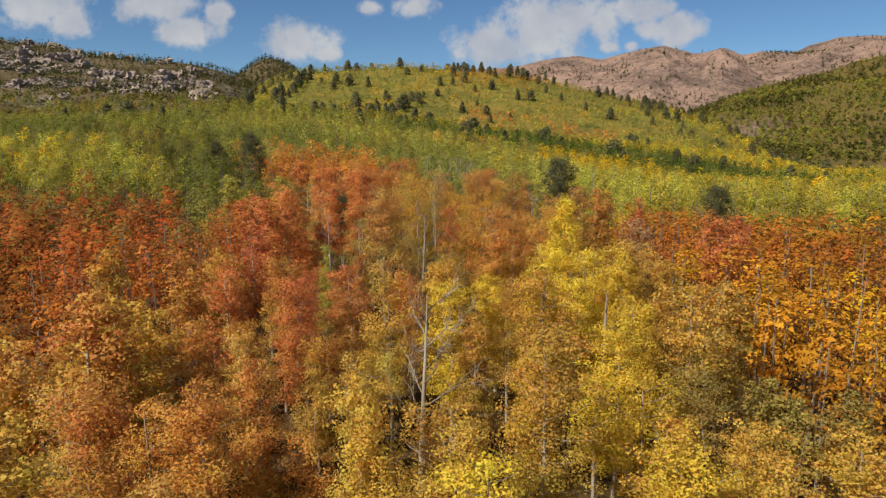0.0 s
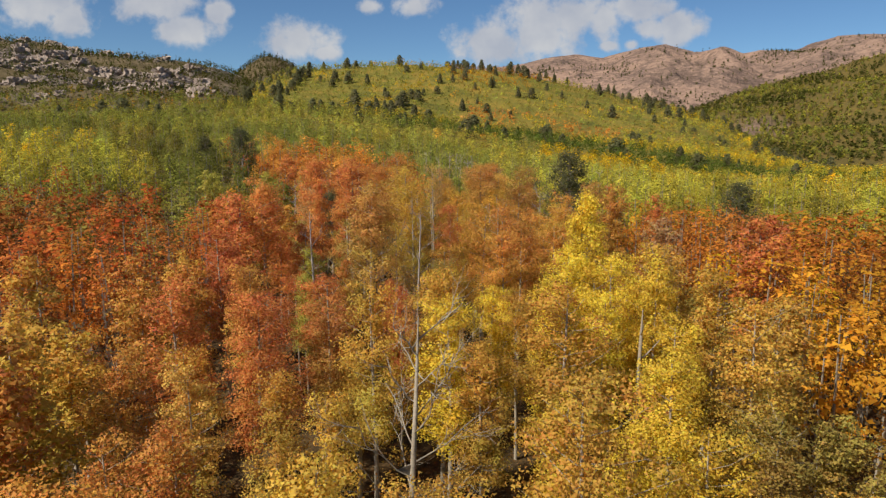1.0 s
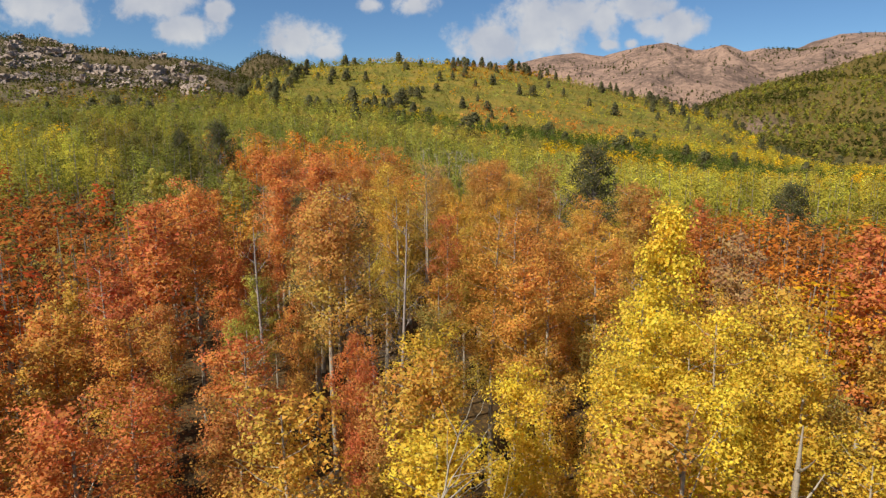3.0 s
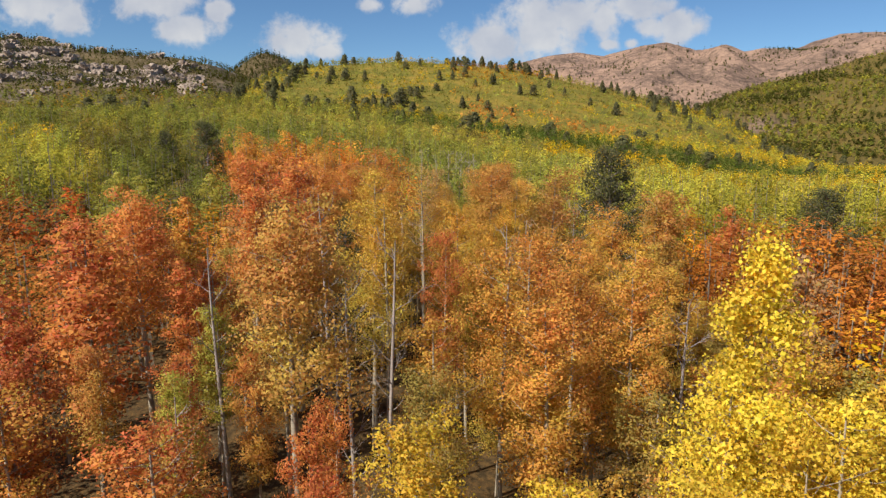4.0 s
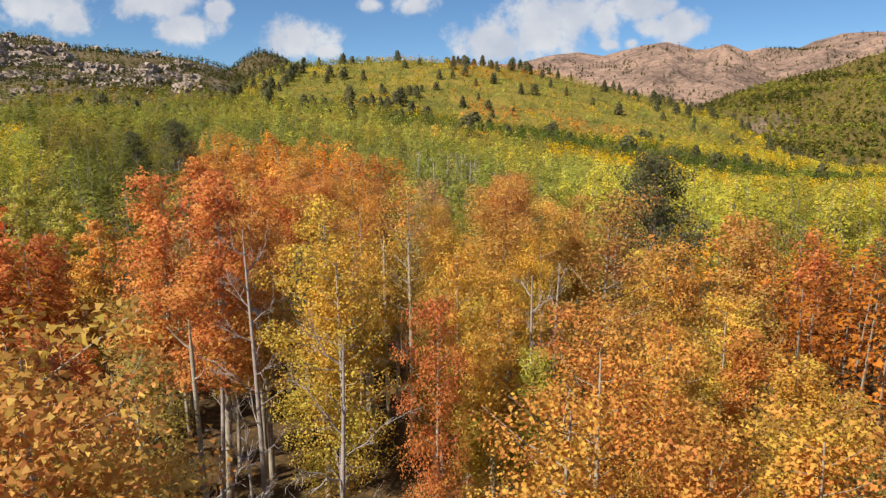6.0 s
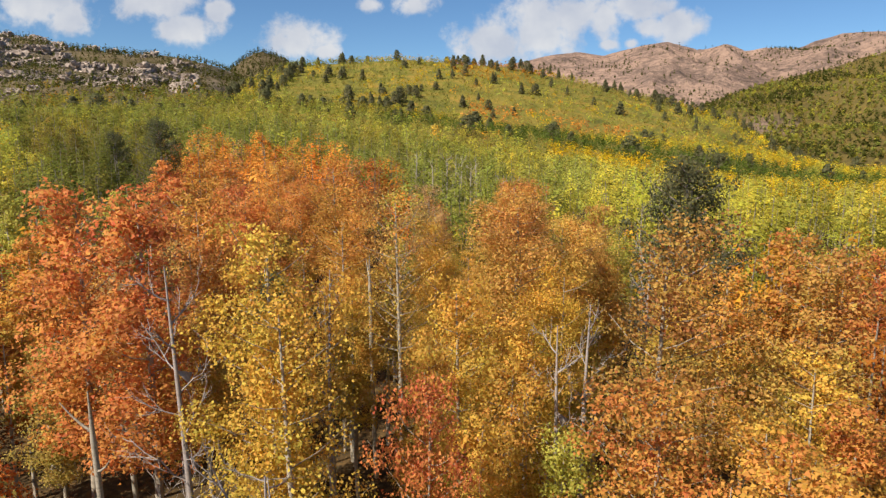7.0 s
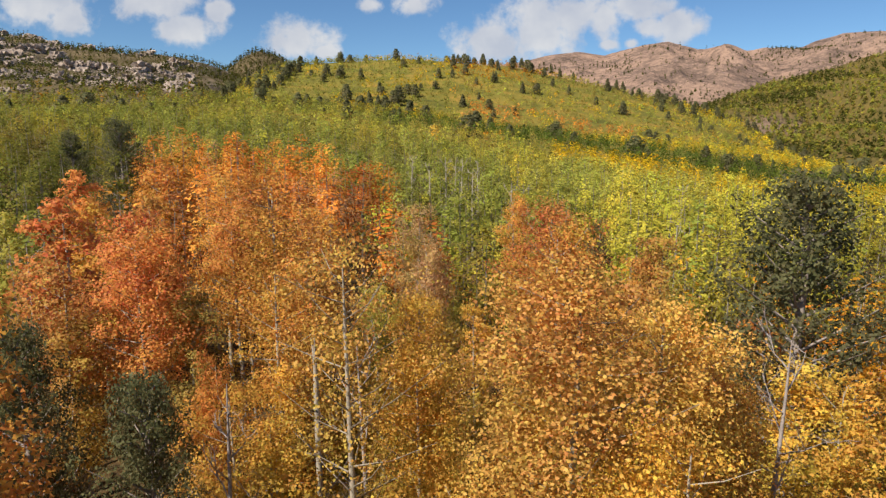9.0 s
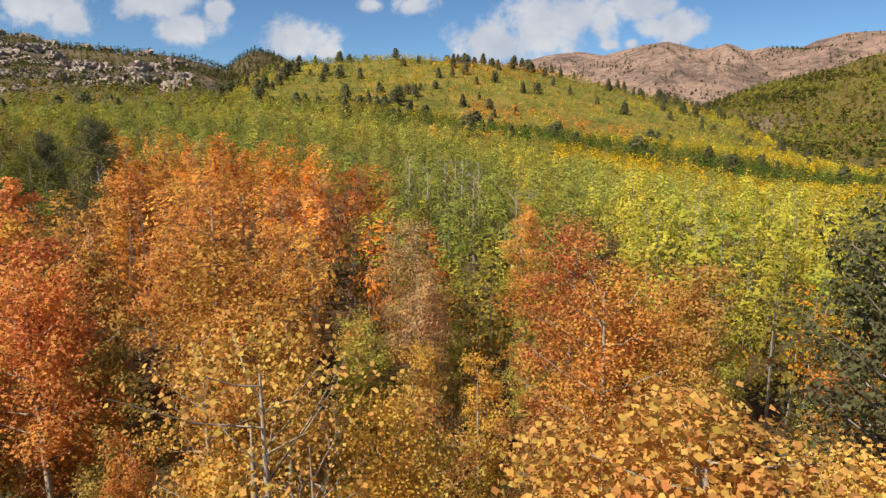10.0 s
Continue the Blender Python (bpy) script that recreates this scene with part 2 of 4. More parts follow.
def leaf_cards(centres, sizes, rng, outward, loose=0.6, pointed=False):
    """Leaves at the given places, facing roughly outward: folded kites, or plain pointed ones."""
    n = len(centres)
    nrm = outward / (np.linalg.norm(outward, axis=1)[:, None] + 1e-6) + rng.normal(size=(n, 3)) * loose + (0, 0, 0.25)
    nrm /= np.linalg.norm(nrm, axis=1)[:, None]
    a = np.cross(nrm, rng.normal(size=(n, 3)))
    a /= np.linalg.norm(a, axis=1)[:, None]
    b = np.cross(nrm, a)
    s = np.asarray(sizes)[:, None] * 0.5
    if pointed:
        v = np.stack([centres + a * s * 1.3, centres - a * s * 0.7 + b * s, centres - a * s * 0.7 - b * s], 1)
        return v.reshape(-1, 3), np.arange(n * 3).reshape(n, 3)
    v = np.empty((n, 4, 3))
    v[:, 0], v[:, 1] = centres - a * s * 1.1, centres + b * s * 0.95 - a * s * 0.15 - nrm * s * 0.3
    v[:, 2], v[:, 3] = centres + a * s * 1.1, centres - b * s * 0.95 - a * s * 0.15 - nrm * s * 0.3
    return v.reshape(-1, 3), np.arange(n * 4).reshape(n, 4)


def soft_normals(v, k, outward, own):
    """Normals that follow the round of the crown more than the single leaf; k corners a leaf."""
    leaf = v.reshape(-1, k, 3)
    flat = np.cross(leaf[:, 1] - leaf[:, 0], leaf[:, 2] - leaf[:, 0])
    flat /= np.linalg.norm(flat, axis=1)[:, None] + 1e-9
    way = outward / (np.linalg.norm(outward, axis=1)[:, None] + 1e-6)
    way = np.where(((way * flat).sum(1) < 0)[:, None], way - 2 * (way * flat).sum(1)[:, None] * flat, way)
    mixed = way * (1 - own) + flat * own
    mixed /= np.linalg.norm(mixed, axis=1)[:, None] + 1e-9
    return np.repeat(mixed, k, 0)


# ---- the lie of the land ----
EYE_Y, EYE_Z = 45.0, 12.0
BEARING = [-0.75, -0.3, 0.0, 0.24, 0.41, 0.62]
SLOPE_60 = [-0.015, -0.02, -0.085, -0.075, -0.09, -0.10]
SLOPE_200 = [0.042, 0.03, 0.0, -0.035, -0.065, -0.08]
SLOPE_400 = [0.035, 0.06, 0.03, 0.0, -0.012, -0.05]
CREST_BEARING = [-0.75, -0.36, -0.245, -0.08, 0.09, 0.176, 0.26, 0.35, 0.435, 0.52, 0.61, 0.8]
CREST = [0.03, 0.055, 0.100, 0.110, 0.098, 0.082, 0.060, 0.042, 0.015, -0.034, -0.066, -0.09]
# each height behind: distance of its foot and crest, slope to its foot, bearings and slopes of its crest, falling side, relief
RIDGES = [
    ("rocky", 330, 715, 0.02, [-1.2, -0.69, -0.62, -0.59, -0.5, -0.43, -0.37, -0.33, -0.25], [0.15, 0.140, 0.134, 0.124, 0.113, 0.107, 0.100, 0.085, 0.03], 22),
    ("knob", 720, 855, 0.07, [-0.36, -0.325, -0.30, -0.285, -0.262, -0.24, -0.20], [0.055, 0.092, 0.108, 0.114, 0.109, 0.097, 0.055], 10),
    ("wooded", 700, 1500, -0.10, [0.2, 0.38, 0.45, 0.52, 0.6, 0.68, 0.9], [-0.02, 0.035, 0.062, 0.078, 0.10, 0.118, 0.14], 45),
    ("pink", 1500, 2800, 0.0, [0.0, 0.13, 0.185, 0.228, 0.288, 0.32, 0.366, 0.404, 0.435, 0.52, 0.58, 0.665, 1.0], [0.09, 0.102, 0.109, 0.104, 0.117, 0.123, 0.114, 0.126, 0.115, 0.121, 0.139, 0.157, 0.16], 185),
]


def land(x, y):
    """Height of the ground over the plan, and which height it belongs to (0 main slope, 1.. the ridges)."""
    x, y = np.asarray(x, float), np.asarray(y, float)
    d = y - EYE_Y
    dd = np.maximum(d, 30.0)
    u = x / dd
    near = -0.10 * np.maximum(x, 0) * ease(60 - x, 0, 50) + 0.02 * np.minimum(x, 0) + 1.2 * (rough_relief(x, y, 14, 3) - 0.5)
    stations = [60.0, 200.0, 400.0, 650.0]
    under = [9.0, 9.0, 8.0, 5.0]
    levels = [EYE_Z + np.interp(u, BEARING, s) * st - un for s, st, un in zip((SLOPE_60, SLOPE_200, SLOPE_400), stations, under)]
    levels.append(EYE_Z + np.interp(u, CREST_BEARING, CREST) * 650 - under[3])
    hill = levels[0] + (levels[1] - levels[0]) * ease(d, 60, 200) * 0.5 + (levels[1] - levels[0]) * np.clip((d - 60) / 140, 0, 1) * 0.5
    for a, b, lo, hi in ((levels[1], levels[2], 200, 400), (levels[2], levels[3], 400, 650)):
        t = np.clip((d - lo) / (hi - lo), 0, 1)
        hill = np.where(d > lo, a + (b - a) * (0.75 * t + 0.25 * t * t * (3 - 2 * t)), hill)
    hill = np.where(d > 650, levels[3] - (d - 650) * 0.16, hill)
    hill = hill + (rough_relief(x, y, 40, 3) - 0.5) * 3.0 * ease(d, 60, 140)
    w = ease(d, 5, 62)
    z = near * (1 - w) + hill * w
    kind = np.zeros(z.shape, int)
    for i, (_, foot, top, base, us, es, rough) in enumerate(RIDGES):
        uu = x / np.maximum(d, 200)
        crest = EYE_Z + np.interp(uu, us, es) * top
        low = EYE_Z + base * foot
        t = np.clip((d - foot) / (top - foot), 0, 1)
        h = low + (crest - low) * t ** 1.15 - np.maximum(d - top, 0) * 0.35 - np.maximum(foot - d, 0) * 0.6
        r = rough_relief(x, y, rough * 4.0, 6) - 0.5
        gully = np.abs(rough_relief(x * 1.3 + 500, y * 0.7, rough * 3.0, 4) - 0.5)
        h = h + rough * (r * 0.7 - gully * 1.5 + 0.12) * np.minimum(1.0, (1 - t) * 2.2 + 0.2)
        on = (d > 150) & (uu > us[0]) & (uu < us[-1]) & (h > z)
        z, kind = np.where(on, h, z), np.where(on, i + 1, kind)
    return z, kind


def build_ground():
    angles = np.concatenate([np.linspace(-180, -46, 40, endpoint=False), np.linspace(-46, 46, 340, endpoint=False), np.linspace(46, 180, 40, endpoint=False)])
    radii = 2.2 * 1.045 ** np.arange(149)
    radii = np.concatenate([[0.02, 0.8], radii, np.arange(radii[-1] + 25, 3000, 25), [3200, 3600, 4100, 4700]])
    a, r = np.meshgrid(np.radians(angles), radii)
    x, y = r * np.sin(a), 12 + r * np.cos(a)
    z, kind = land(x, y)
    rows, cols = x.shape
    verts = np.stack([x, y, z], -1).reshape(-1, 3)
    i = (np.arange(rows - 1) * cols)[:, None]
    j = np.arange(cols)[None, :]
    k = (np.arange(cols)[None, :] + 1) % cols
    faces = np.stack([i + j, i + cols + j, i + cols + k, i + k], -1).reshape(-1, 4)[:, ::-1]
    ob = mesh_object("ground", verts, faces, GROUND, smooth=True)
    d = y - EYE_Y
    grass = np.where(kind == 0, ease(d, 90, 200), np.where(kind == 4, 1.0, np.where(kind == 3, 0.35, 0.25)))
    rocky = np.where((kind == 1) | (kind == 2), 0.35 + 0.65 * ease(rough_relief(x, y, 40, 4), 0.45, 0.60), 0.0)
    scree = np.where(kind == 4, 1.0, np.where(kind == 3, ease(rough_relief(x, y, 160, 4), 0.62, 0.7) * 0.8, 0.0))
    layer = ob.data.attributes.new("ground_kind", "FLOAT_COLOR", "POINT")
    layer.data.foreach_set("color", np.stack([grass, rocky, scree, np.ones_like(x)], -1).astype(np.float32).ravel())
    tagged(ob, "valley floor with leaf litter rising to rocky mountains", "ground", kind="structure")


build_ground()


# ---- trees ----
def crown_limbs(rng, height, base, radius, limbs, column=False):
    """Limbs of an aspen, and the leafy sprays that they carry: centre and radius."""
    branches, sprays = [], []
    lobe = rng.uniform(0, 6.28, 3)
    for i in range(limbs):
        f = (i + 0.8 * rng.random()) / limbs
        z0 = base * 0.86 + (height * 0.94 - base * 0.86) * f
        a = i * 2.4 + rng.uniform(-0.5, 0.5)
        uneven = 1 + 0.18 * math.sin(a + lobe[0] + 2.0 * f) + 0.14 * math.sin(2 * a + lobe[1] + 5.0 * f)
        reach = radius * (0.30 + 0.75 * math.sin(math.pi * (0.26 + 0.66 * f)) ** 0.7) * rng.uniform(0.65, 1.1) * uneven * 0.80
        if column:
            reach = radius * min(1.0, 1.55 * (1.02 - f)) ** 0.7 * rng.uniform(0.75, 1.08) * uneven
        t = np.linspace(0, 1, 5)[:, None]
        tip = np.array([math.cos(a) * reach, math.sin(a) * reach, reach * rng.uniform(0.4, 0.9)])
        path = np.array([0, 0, z0]) + tip * t + np.array([0, 0, 0.25 * reach]) * (t ** 2 - t) + rng.normal(size=(5, 3)) * 0.04 * t
        branches.append((path, 0.010 + 0.013 * (1 - f) * height / 10))
        size = radius * rng.uniform(0.19, 0.34) * (1.1 - 0.35 * f)
        sprays.append((path[-1] - tip * 0.12, size))
        sprays.append((path[2] + rng.normal(size=3) * 0.16 * radius, size * 1.05))
        if rng.random() < 0.6:
            side = np.array([-math.sin(a), math.cos(a), rng.uniform(-0.4, 0.6)]) * rng.choice((-1, 1)) * size
            sprays.append((path[3] + side, size * 0.8))
    sprays.append((np.array([0, 0, height * 0.965]), radius * 0.2))
    for z in np.linspace(base + 0.6, height * 0.92, 9):     # twigs close round the stem
        sprays.append((np.array([*rng.normal(size=2) * 0.05, z]), radius * 0.24))
    return branches, sprays


def spray_leaves(rng, sprays, count, size, flat=0.85):
    """Leaves in the shells of the sprays: places, sizes and the way each faces."""
    rad = np.array([r for _, r in sprays])
    mid = np.array([c for c, _ in sprays])
    pick = rng.choice(len(rad), count, p=rad ** 2 / (rad ** 2).sum())
    way = rng.normal(size=(count, 3))
    way /= np.linalg.norm(way, axis=1)[:, None]
    r = rad[pick] * (0.35 + 0.75 * rng.random(count) ** 0.6)
    at = mid[pick] + way * r[:, None] * (1, 1, flat) + rng.normal(size=(count, 3)) * rad[pick][:, None] * 0.12
    axis = at * (1, 1, 0)
    axis /= np.linalg.norm(axis, axis=1)[:, None] + 0.2
    return at, size * rng.uniform(0.7, 1.25, count), way + axis * 0.7


def make_aspen(seed, height, base, radius, leaves, leaf_size, inner, inner_size, limbs=26, sides=6, pointed=True, column=False):
    """An aspen: pale trunk with thin limbs, and a crown of single leaves in sprays."""
    rng = np.random.default_rng(seed)
    tree = new("aspen")
    wood = Shape()
    t = np.linspace(0, 1, 19)
    bend = np.stack([np.sin(t * 3.1 + seed) * 0.10 - math.sin(seed) * 0.10, np.cos(t * 2.3 + seed) * 0.10 - math.cos(seed) * 0.10, t * height * 0.98 - 0.3], 1)
    wood.tube(bend, (0.092 * (1 - t) ** 0.8 + 0.010) * height / 10, sides)
    branches, sprays = crown_limbs(rng, height, base, radius, limbs, column)
    for path, r in branches:
        path[:, :2] += np.array([np.interp(path[0, 2], bend[:, 2], bend[:, c]) for c in (0, 1)])
        wood.tube(path[::2], np.linspace(r, 0.004, 3), 3, joined=True)
    wood.build("trunk", BARK, tree)
    at, sizes, way = spray_leaves(rng, sprays, leaves, leaf_size)
    # inner foliage, in denser tufts nearer the stem
    core, core_sizes, core_way = spray_leaves(rng, [(c * (0.62, 0.62, 1.0), r * 0.95) for c, r in sprays], inner, inner_size)
    v, f = leaf_cards(np.concatenate([at, core]), np.concatenate([sizes, core_sizes]), rng, np.concatenate([way, core_way]), pointed=pointed)
    way = np.concatenate([way, core_way])
    mesh_object("crown", v, f, LEAF[GOLD], tree, normals=soft_normals(v, f.shape[1], way + (0, 0, 0.35), 0.38))
    return tree


def set_leaf_colour(tree, tone):
    for o in tree.children:
        if o.name.startswith("crown"):
            o.material_slots[0].link = "OBJECT"
            o.material_slots[0].material = LEAF[tone]


def make_bare(seed, height, spread, wood_kind=None, stout=1.0):
    """A leafless tree: forked pale stem and many bare branches."""
    rng = np.random.default_rng(seed)
    tree = new("bare_tree")
    t = np.linspace(0, 1, 9)
    stem = np.stack([np.sin(t * 2.6 + seed) * 0.14, np.cos(t * 3.0 + seed) * 0.12, t * height - 0.3], 1)
    wood = Shape()
    wood.tube(stem, (0.085 * (1 - t) ** 0.7 + 0.010) * stout, 7)

    def grow(start, way, length, r, depth):
        s = np.linspace(0, 1, 5)[:, None]
        path = start + way * length * s + np.array([0, 0, 0.3 * length]) * s ** 2 + rng.normal(size=(5, 3)) * 0.05 * length * s
        wood.tube(path, np.linspace(r, r * 0.35, 5), 3, joined=True)
        if depth:
            for _ in range(4):
                k = rng.uniform(0.25, 1.0)
                at = np.array([np.interp(k, s[:, 0], path[:, c]) for c in range(3)])
                w = way + rng.normal(size=3) * 0.55
                grow(at, w / np.linalg.norm(w), length * rng.uniform(0.4, 0.65), r * 0.5, depth - 1)

    for i in range(14):
        f = 0.34 + 0.64 * i / 14
        at = np.array([np.interp(f, t, stem[:, c]) for c in range(3)])
        a = i * 2.4 + rng.uniform(-0.4, 0.4)
        w = np.array([math.cos(a), math.sin(a), rng.uniform(0.3, 0.9)])
        grow(at, w / np.linalg.norm(w), spread * rng.uniform(0.5, 1.0) * (1.25 - f * 0.7), 0.022 * stout, 2)
    wood.build("trunk", wood_kind or DEAD, tree)
    return tree


def make_stub(seed):
    """A dead trunk broken off, with the stumps of a few limbs."""
    rng = np.random.default_rng(seed)
    tree = new("broken_trunk")
    wood = Shape()
    t = np.linspace(0, 1, 9)
    stem = np.stack([np.sin(t * 2.2 + seed) * 0.12, np.cos(t * 1.7 + seed) * 0.12, t * 10.3 - 0.3], 1)
    wood.tube(stem, np.append(0.105 - 0.04 * t[:-1], 0.012), 8)
    for f in (0.55, 0.68, 0.8, 0.9):
        at = np.array([np.interp(f, t, stem[:, c]) for c in range(3)])
        a = rng.uniform(0, 6.28)
        way = np.array([math.cos(a), math.sin(a), rng.uniform(0.2, 0.9)]) * rng.uniform(0.5, 1.3)
        q = np.linspace(0, 1, 4)[:, None]
        wood.tube(at + way * q + np.array([0, 0, 0.3]) * q ** 2, np.linspace(0.045, 0.012, 4), 5, joined=True)
    wood.build("trunk", BARK, tree)
    return tree


def make_conifer(seed, height, radius, sprays, card, limbs=34, twigs=6, sides=7, tuft=0.2):
    """A broad dark pine: stout trunk, spreading limbs and tufts of needles."""
    rng = np.random.default_rng(seed)
    tree = new("conifer")
    t = np.linspace(0, 1, 7)
    stem = np.stack([np.sin(t * 2 + seed) * 0.1, np.cos(t * 2.4 + seed) * 0.1, t * height * 0.97 - 0.3], 1)
    wood, sprays_at = Shape(), []
    wood.tube(stem, (0.17 * (1 - t) ** 0.8 + 0.015) * height / 9, sides)
    for i in range(limbs):
        f = 0.12 + 0.86 * (i + rng.random()) / limbs
        reach = radius * (math.sin(math.pi * min(1, (1.06 - f) ** 0.75 * 0.62)) * 1.05) * rng.uniform(0.7, 1.15)
        a = i * 2.4 + rng.uniform(-0.5, 0.5)
        s = np.linspace(0, 1, 5)[:, None]
        path = np.array([0, 0, f * height]) + np.array([math.cos(a) * reach, math.sin(a) * reach, 0.75 * reach]) * s + rng.normal(size=(5, 3)) * 0.05 * s
        wood.tube(path[::2], np.linspace(0.045 * height / 9, 0.008, 3), 3, joined=True)
        for k in range(twigs if f > 0.42 or rng.random() < 0.45 else 1):
            q = 0.35 + 0.7 * (k + rng.random()) / twigs
            sprays_at.append((np.array([0, 0, f * height]) + (path[-1] - path[0]) * q + rng.normal(size=3) * (0.16, 0.16, 0.10) * radius * 0.5, radius * tuft * rng.uniform(0.7, 1.3)))
    wood.build("trunk", CONIFER_BARK, tree)
    at, sizes, way = spray_leaves(rng, sprays_at, sprays, card, 1.1)
    v, f = leaf_cards(at, sizes, rng, way, 0.7, True)
    mesh_object("crown", v, f, NEEDLES, tree)
    return tree


def make_far_pine(seed, radius, cards, card, point):
    """A distant dense pine: short trunk and tiers of boughs in a rounded or pointed cone."""
    rng = np.random.default_rng(seed)
    tree = new("conifer")
    wood = Shape()
    t = np.linspace(0, 1, 5)
    wood.tube(np.stack([np.sin(t * 2 + seed) * 0.1, np.cos(t * 3 + seed) * 0.1, t * 9.6 - 0.4], 1), 0.22 * (1 - t) + 0.03, 5)
    wood.build("trunk", CONIFER_BARK, tree)
    f = rng.random(cards) ** 0.85
    tier = np.floor(f * 9) / 9
    turn = rng.uniform(0, 6.28, cards)
    uneven = 1 + 0.22 * np.sin(turn * 2 + seed + tier * 23) + 0.16 * np.sin(turn * 3 + tier * 41)
    rim = radius * np.clip(1.04 - f, 0, 1) ** point * (0.72 + 0.5 * (f - tier) * 9 * 0.5) * uneven
    r = rim * rng.random(cards) ** 0.35
    at = np.stack([np.cos(turn) * r, np.sin(turn) * r, 0.9 + 9.0 * f - 0.12 * r], 1)
    way = np.stack([np.cos(turn), np.sin(turn), np.full(cards, 0.35)], 1)
    v, faces = leaf_cards(at, card * rng.uniform(0.7, 1.3, cards) * (1.15 - 0.5 * f), rng, way, 0.6, True)
    mesh_object("crown", v, faces, NEEDLES, tree, normals=soft_normals(v, 3, way + (0, 0, 0.3), 0.4))
    return tree


NEAREST_ASPENS = [make_aspen(s, 10, b, r, 28000, 0.037, 7000, 0.045, 44, 6, False) for s, b, r in ((26, 4.4, 1.35), (27, 4.8, 1.3))]
NEAREST_TALL = [make_aspen(8, 10, 6.6, 1.35, 15000, 0.040, 3000, 0.048, 30, 7, False)]
COLUMN_ASPENS = [make_aspen(29, 10, 3.4, 1.2, 15500, 0.054, 3500, 0.07, 50, 6, False, True)]
CLOSE_ASPENS = [make_aspen(s, 10, b, r, 11500, 0.047, 2400, 0.062, 38, 6, False) for s, b, r in ((21, 4.2, 1.35), (22, 4.7, 1.25), (23, 4.2, 1.42))]
NEAR_ASPENS = [make_aspen(s, 10, b, r, 10500, 0.060, 1900, 0.08, 36, 5) for s, b, r in ((1, 4.4, 1.3), (2, 4.0, 1.42), (3, 4.8, 1.2), (4, 4.2, 1.35))]
SIDE_ASPENS = [make_aspen(s, 10, b, r, 8200, 0.069, 1500, 0.09, 32, 4) for s, b, r in ((15, 4.2, 1.35), (16, 3.8, 1.42), (17, 4.6, 1.25))]
MID_ASPENS = [make_aspen(s, 10, b, r, 3400, 0.112, 700, 0.15, 26, 4) for s, b, r in ((11, 4.2, 1.4), (12, 3.7, 1.5), (13, 4.6, 1.3))]
TALL_ASPENS = [make_aspen(s, 10, b, r, n, 0.060, 2000, 0.075, 26, 6) for s, b, r, n in ((8, 6.8, 1.35, 9000), (9, 6.2, 1.45, 10000))]
SPARSE_ASPENS = [make_aspen(33, 10, 6.0, 1.55, 4200, 0.05, 300, 0.06, 34, 8, False)]
BARES = [make_bare(21, 9.5, 1.4), make_bare(22, 9.5, 1.0), make_bare(23, 9.5, 1.6)]
SPRAWLING = [make_bare(24, 9.5, 2.7, BARK, 1.25)]
STUBS = [make_stub(3), make_stub(5)]
SNAGS = [make_bare(25, 9.5, 1.3, BARK, 1.7)]
BIG_CONIFERS = [make_conifer(31, 10, 2.0, 15000, 0.088, 60, 5, 7, 0.15)]
FAR_CONIFERS = [make_far_pine(s, r, 520, 1.0, p) for s, r, p in ((41, 3.6, 0.38), (42, 3.2, 0.5), (43, 4.2, 0.34), (44, 2.4, 0.75))]
SPARE = set(STUBS + SPRAWLING + SPARSE_ASPENS + COLUMN_ASPENS + NEAREST_ASPENS + NEAREST_TALL + SNAGS + SIDE_ASPENS + CLOSE_ASPENS + TALL_ASPENS + NEAR_ASPENS + MID_ASPENS + BARES + BIG_CONIFERS + FAR_CONIFERS)

WORDS = {RED: "red", RUST: "rust-brown", ORANGE: "orange", GOLD: "golden", YELLOW: "bright yellow", LIME: "yellow-green", GREEN: "green", OLIVE: "olive", PINK: "dull pink", AMBER: "amber"}
taken = []


def stand(kind, x, y, top, width=1.0, turn=0.0):
    """Put a copy of a tree on the ground so that it reaches up to the height top."""
    z = float(land(x, y)[0])
    k = max(0.2, (top - z) / 10)
    m = Matrix.Translation((x, y, z)) @ Matrix.Rotation(turn, 4, "Z") @ Matrix.Diagonal((k * width, k * width, k, 1))
    taken.append((x, y))
    return copy_thing(kind, m)


def aspen(x, y, top, tone, width=1.0, tall=False):
    # the finest leaves where the flight passes close: high tips near its line
    gap = max((abs(x - 0.3) - 1.2) / 0.675, (EYE_Z - top) / 0.6)
    last = 46 < y < 54 and abs(x) < 5 and top > 8
    shapes = NEAREST_TALL if tall and last else TALL_ASPENS if tall else NEAREST_ASPENS if last else COLUMN_ASPENS if tone == YELLOW and top > 10 else CLOSE_ASPENS if gap < 4.7 else NEAR_ASPENS if gap < 8.2 else SIDE_ASPENS if gap < 13.5 else MID_ASPENS
    tree = stand(random.choice(shapes), x, y, top, width, random.uniform(0, 6.28))
    set_leaf_colour(tree, tone)
    return tagged(tree, f"slender aspen with {WORDS[tone]} autumn leaves and pale trunk", "aspen tree", "aspens of the slope")


def bare(i, x, y, top, width=1.0):
    return tagged(stand(BARES[i % 3], x, y, top, width, i * 1.7), "leafless tree with weathered grey-brown branches", "dead tree", "bare trees")


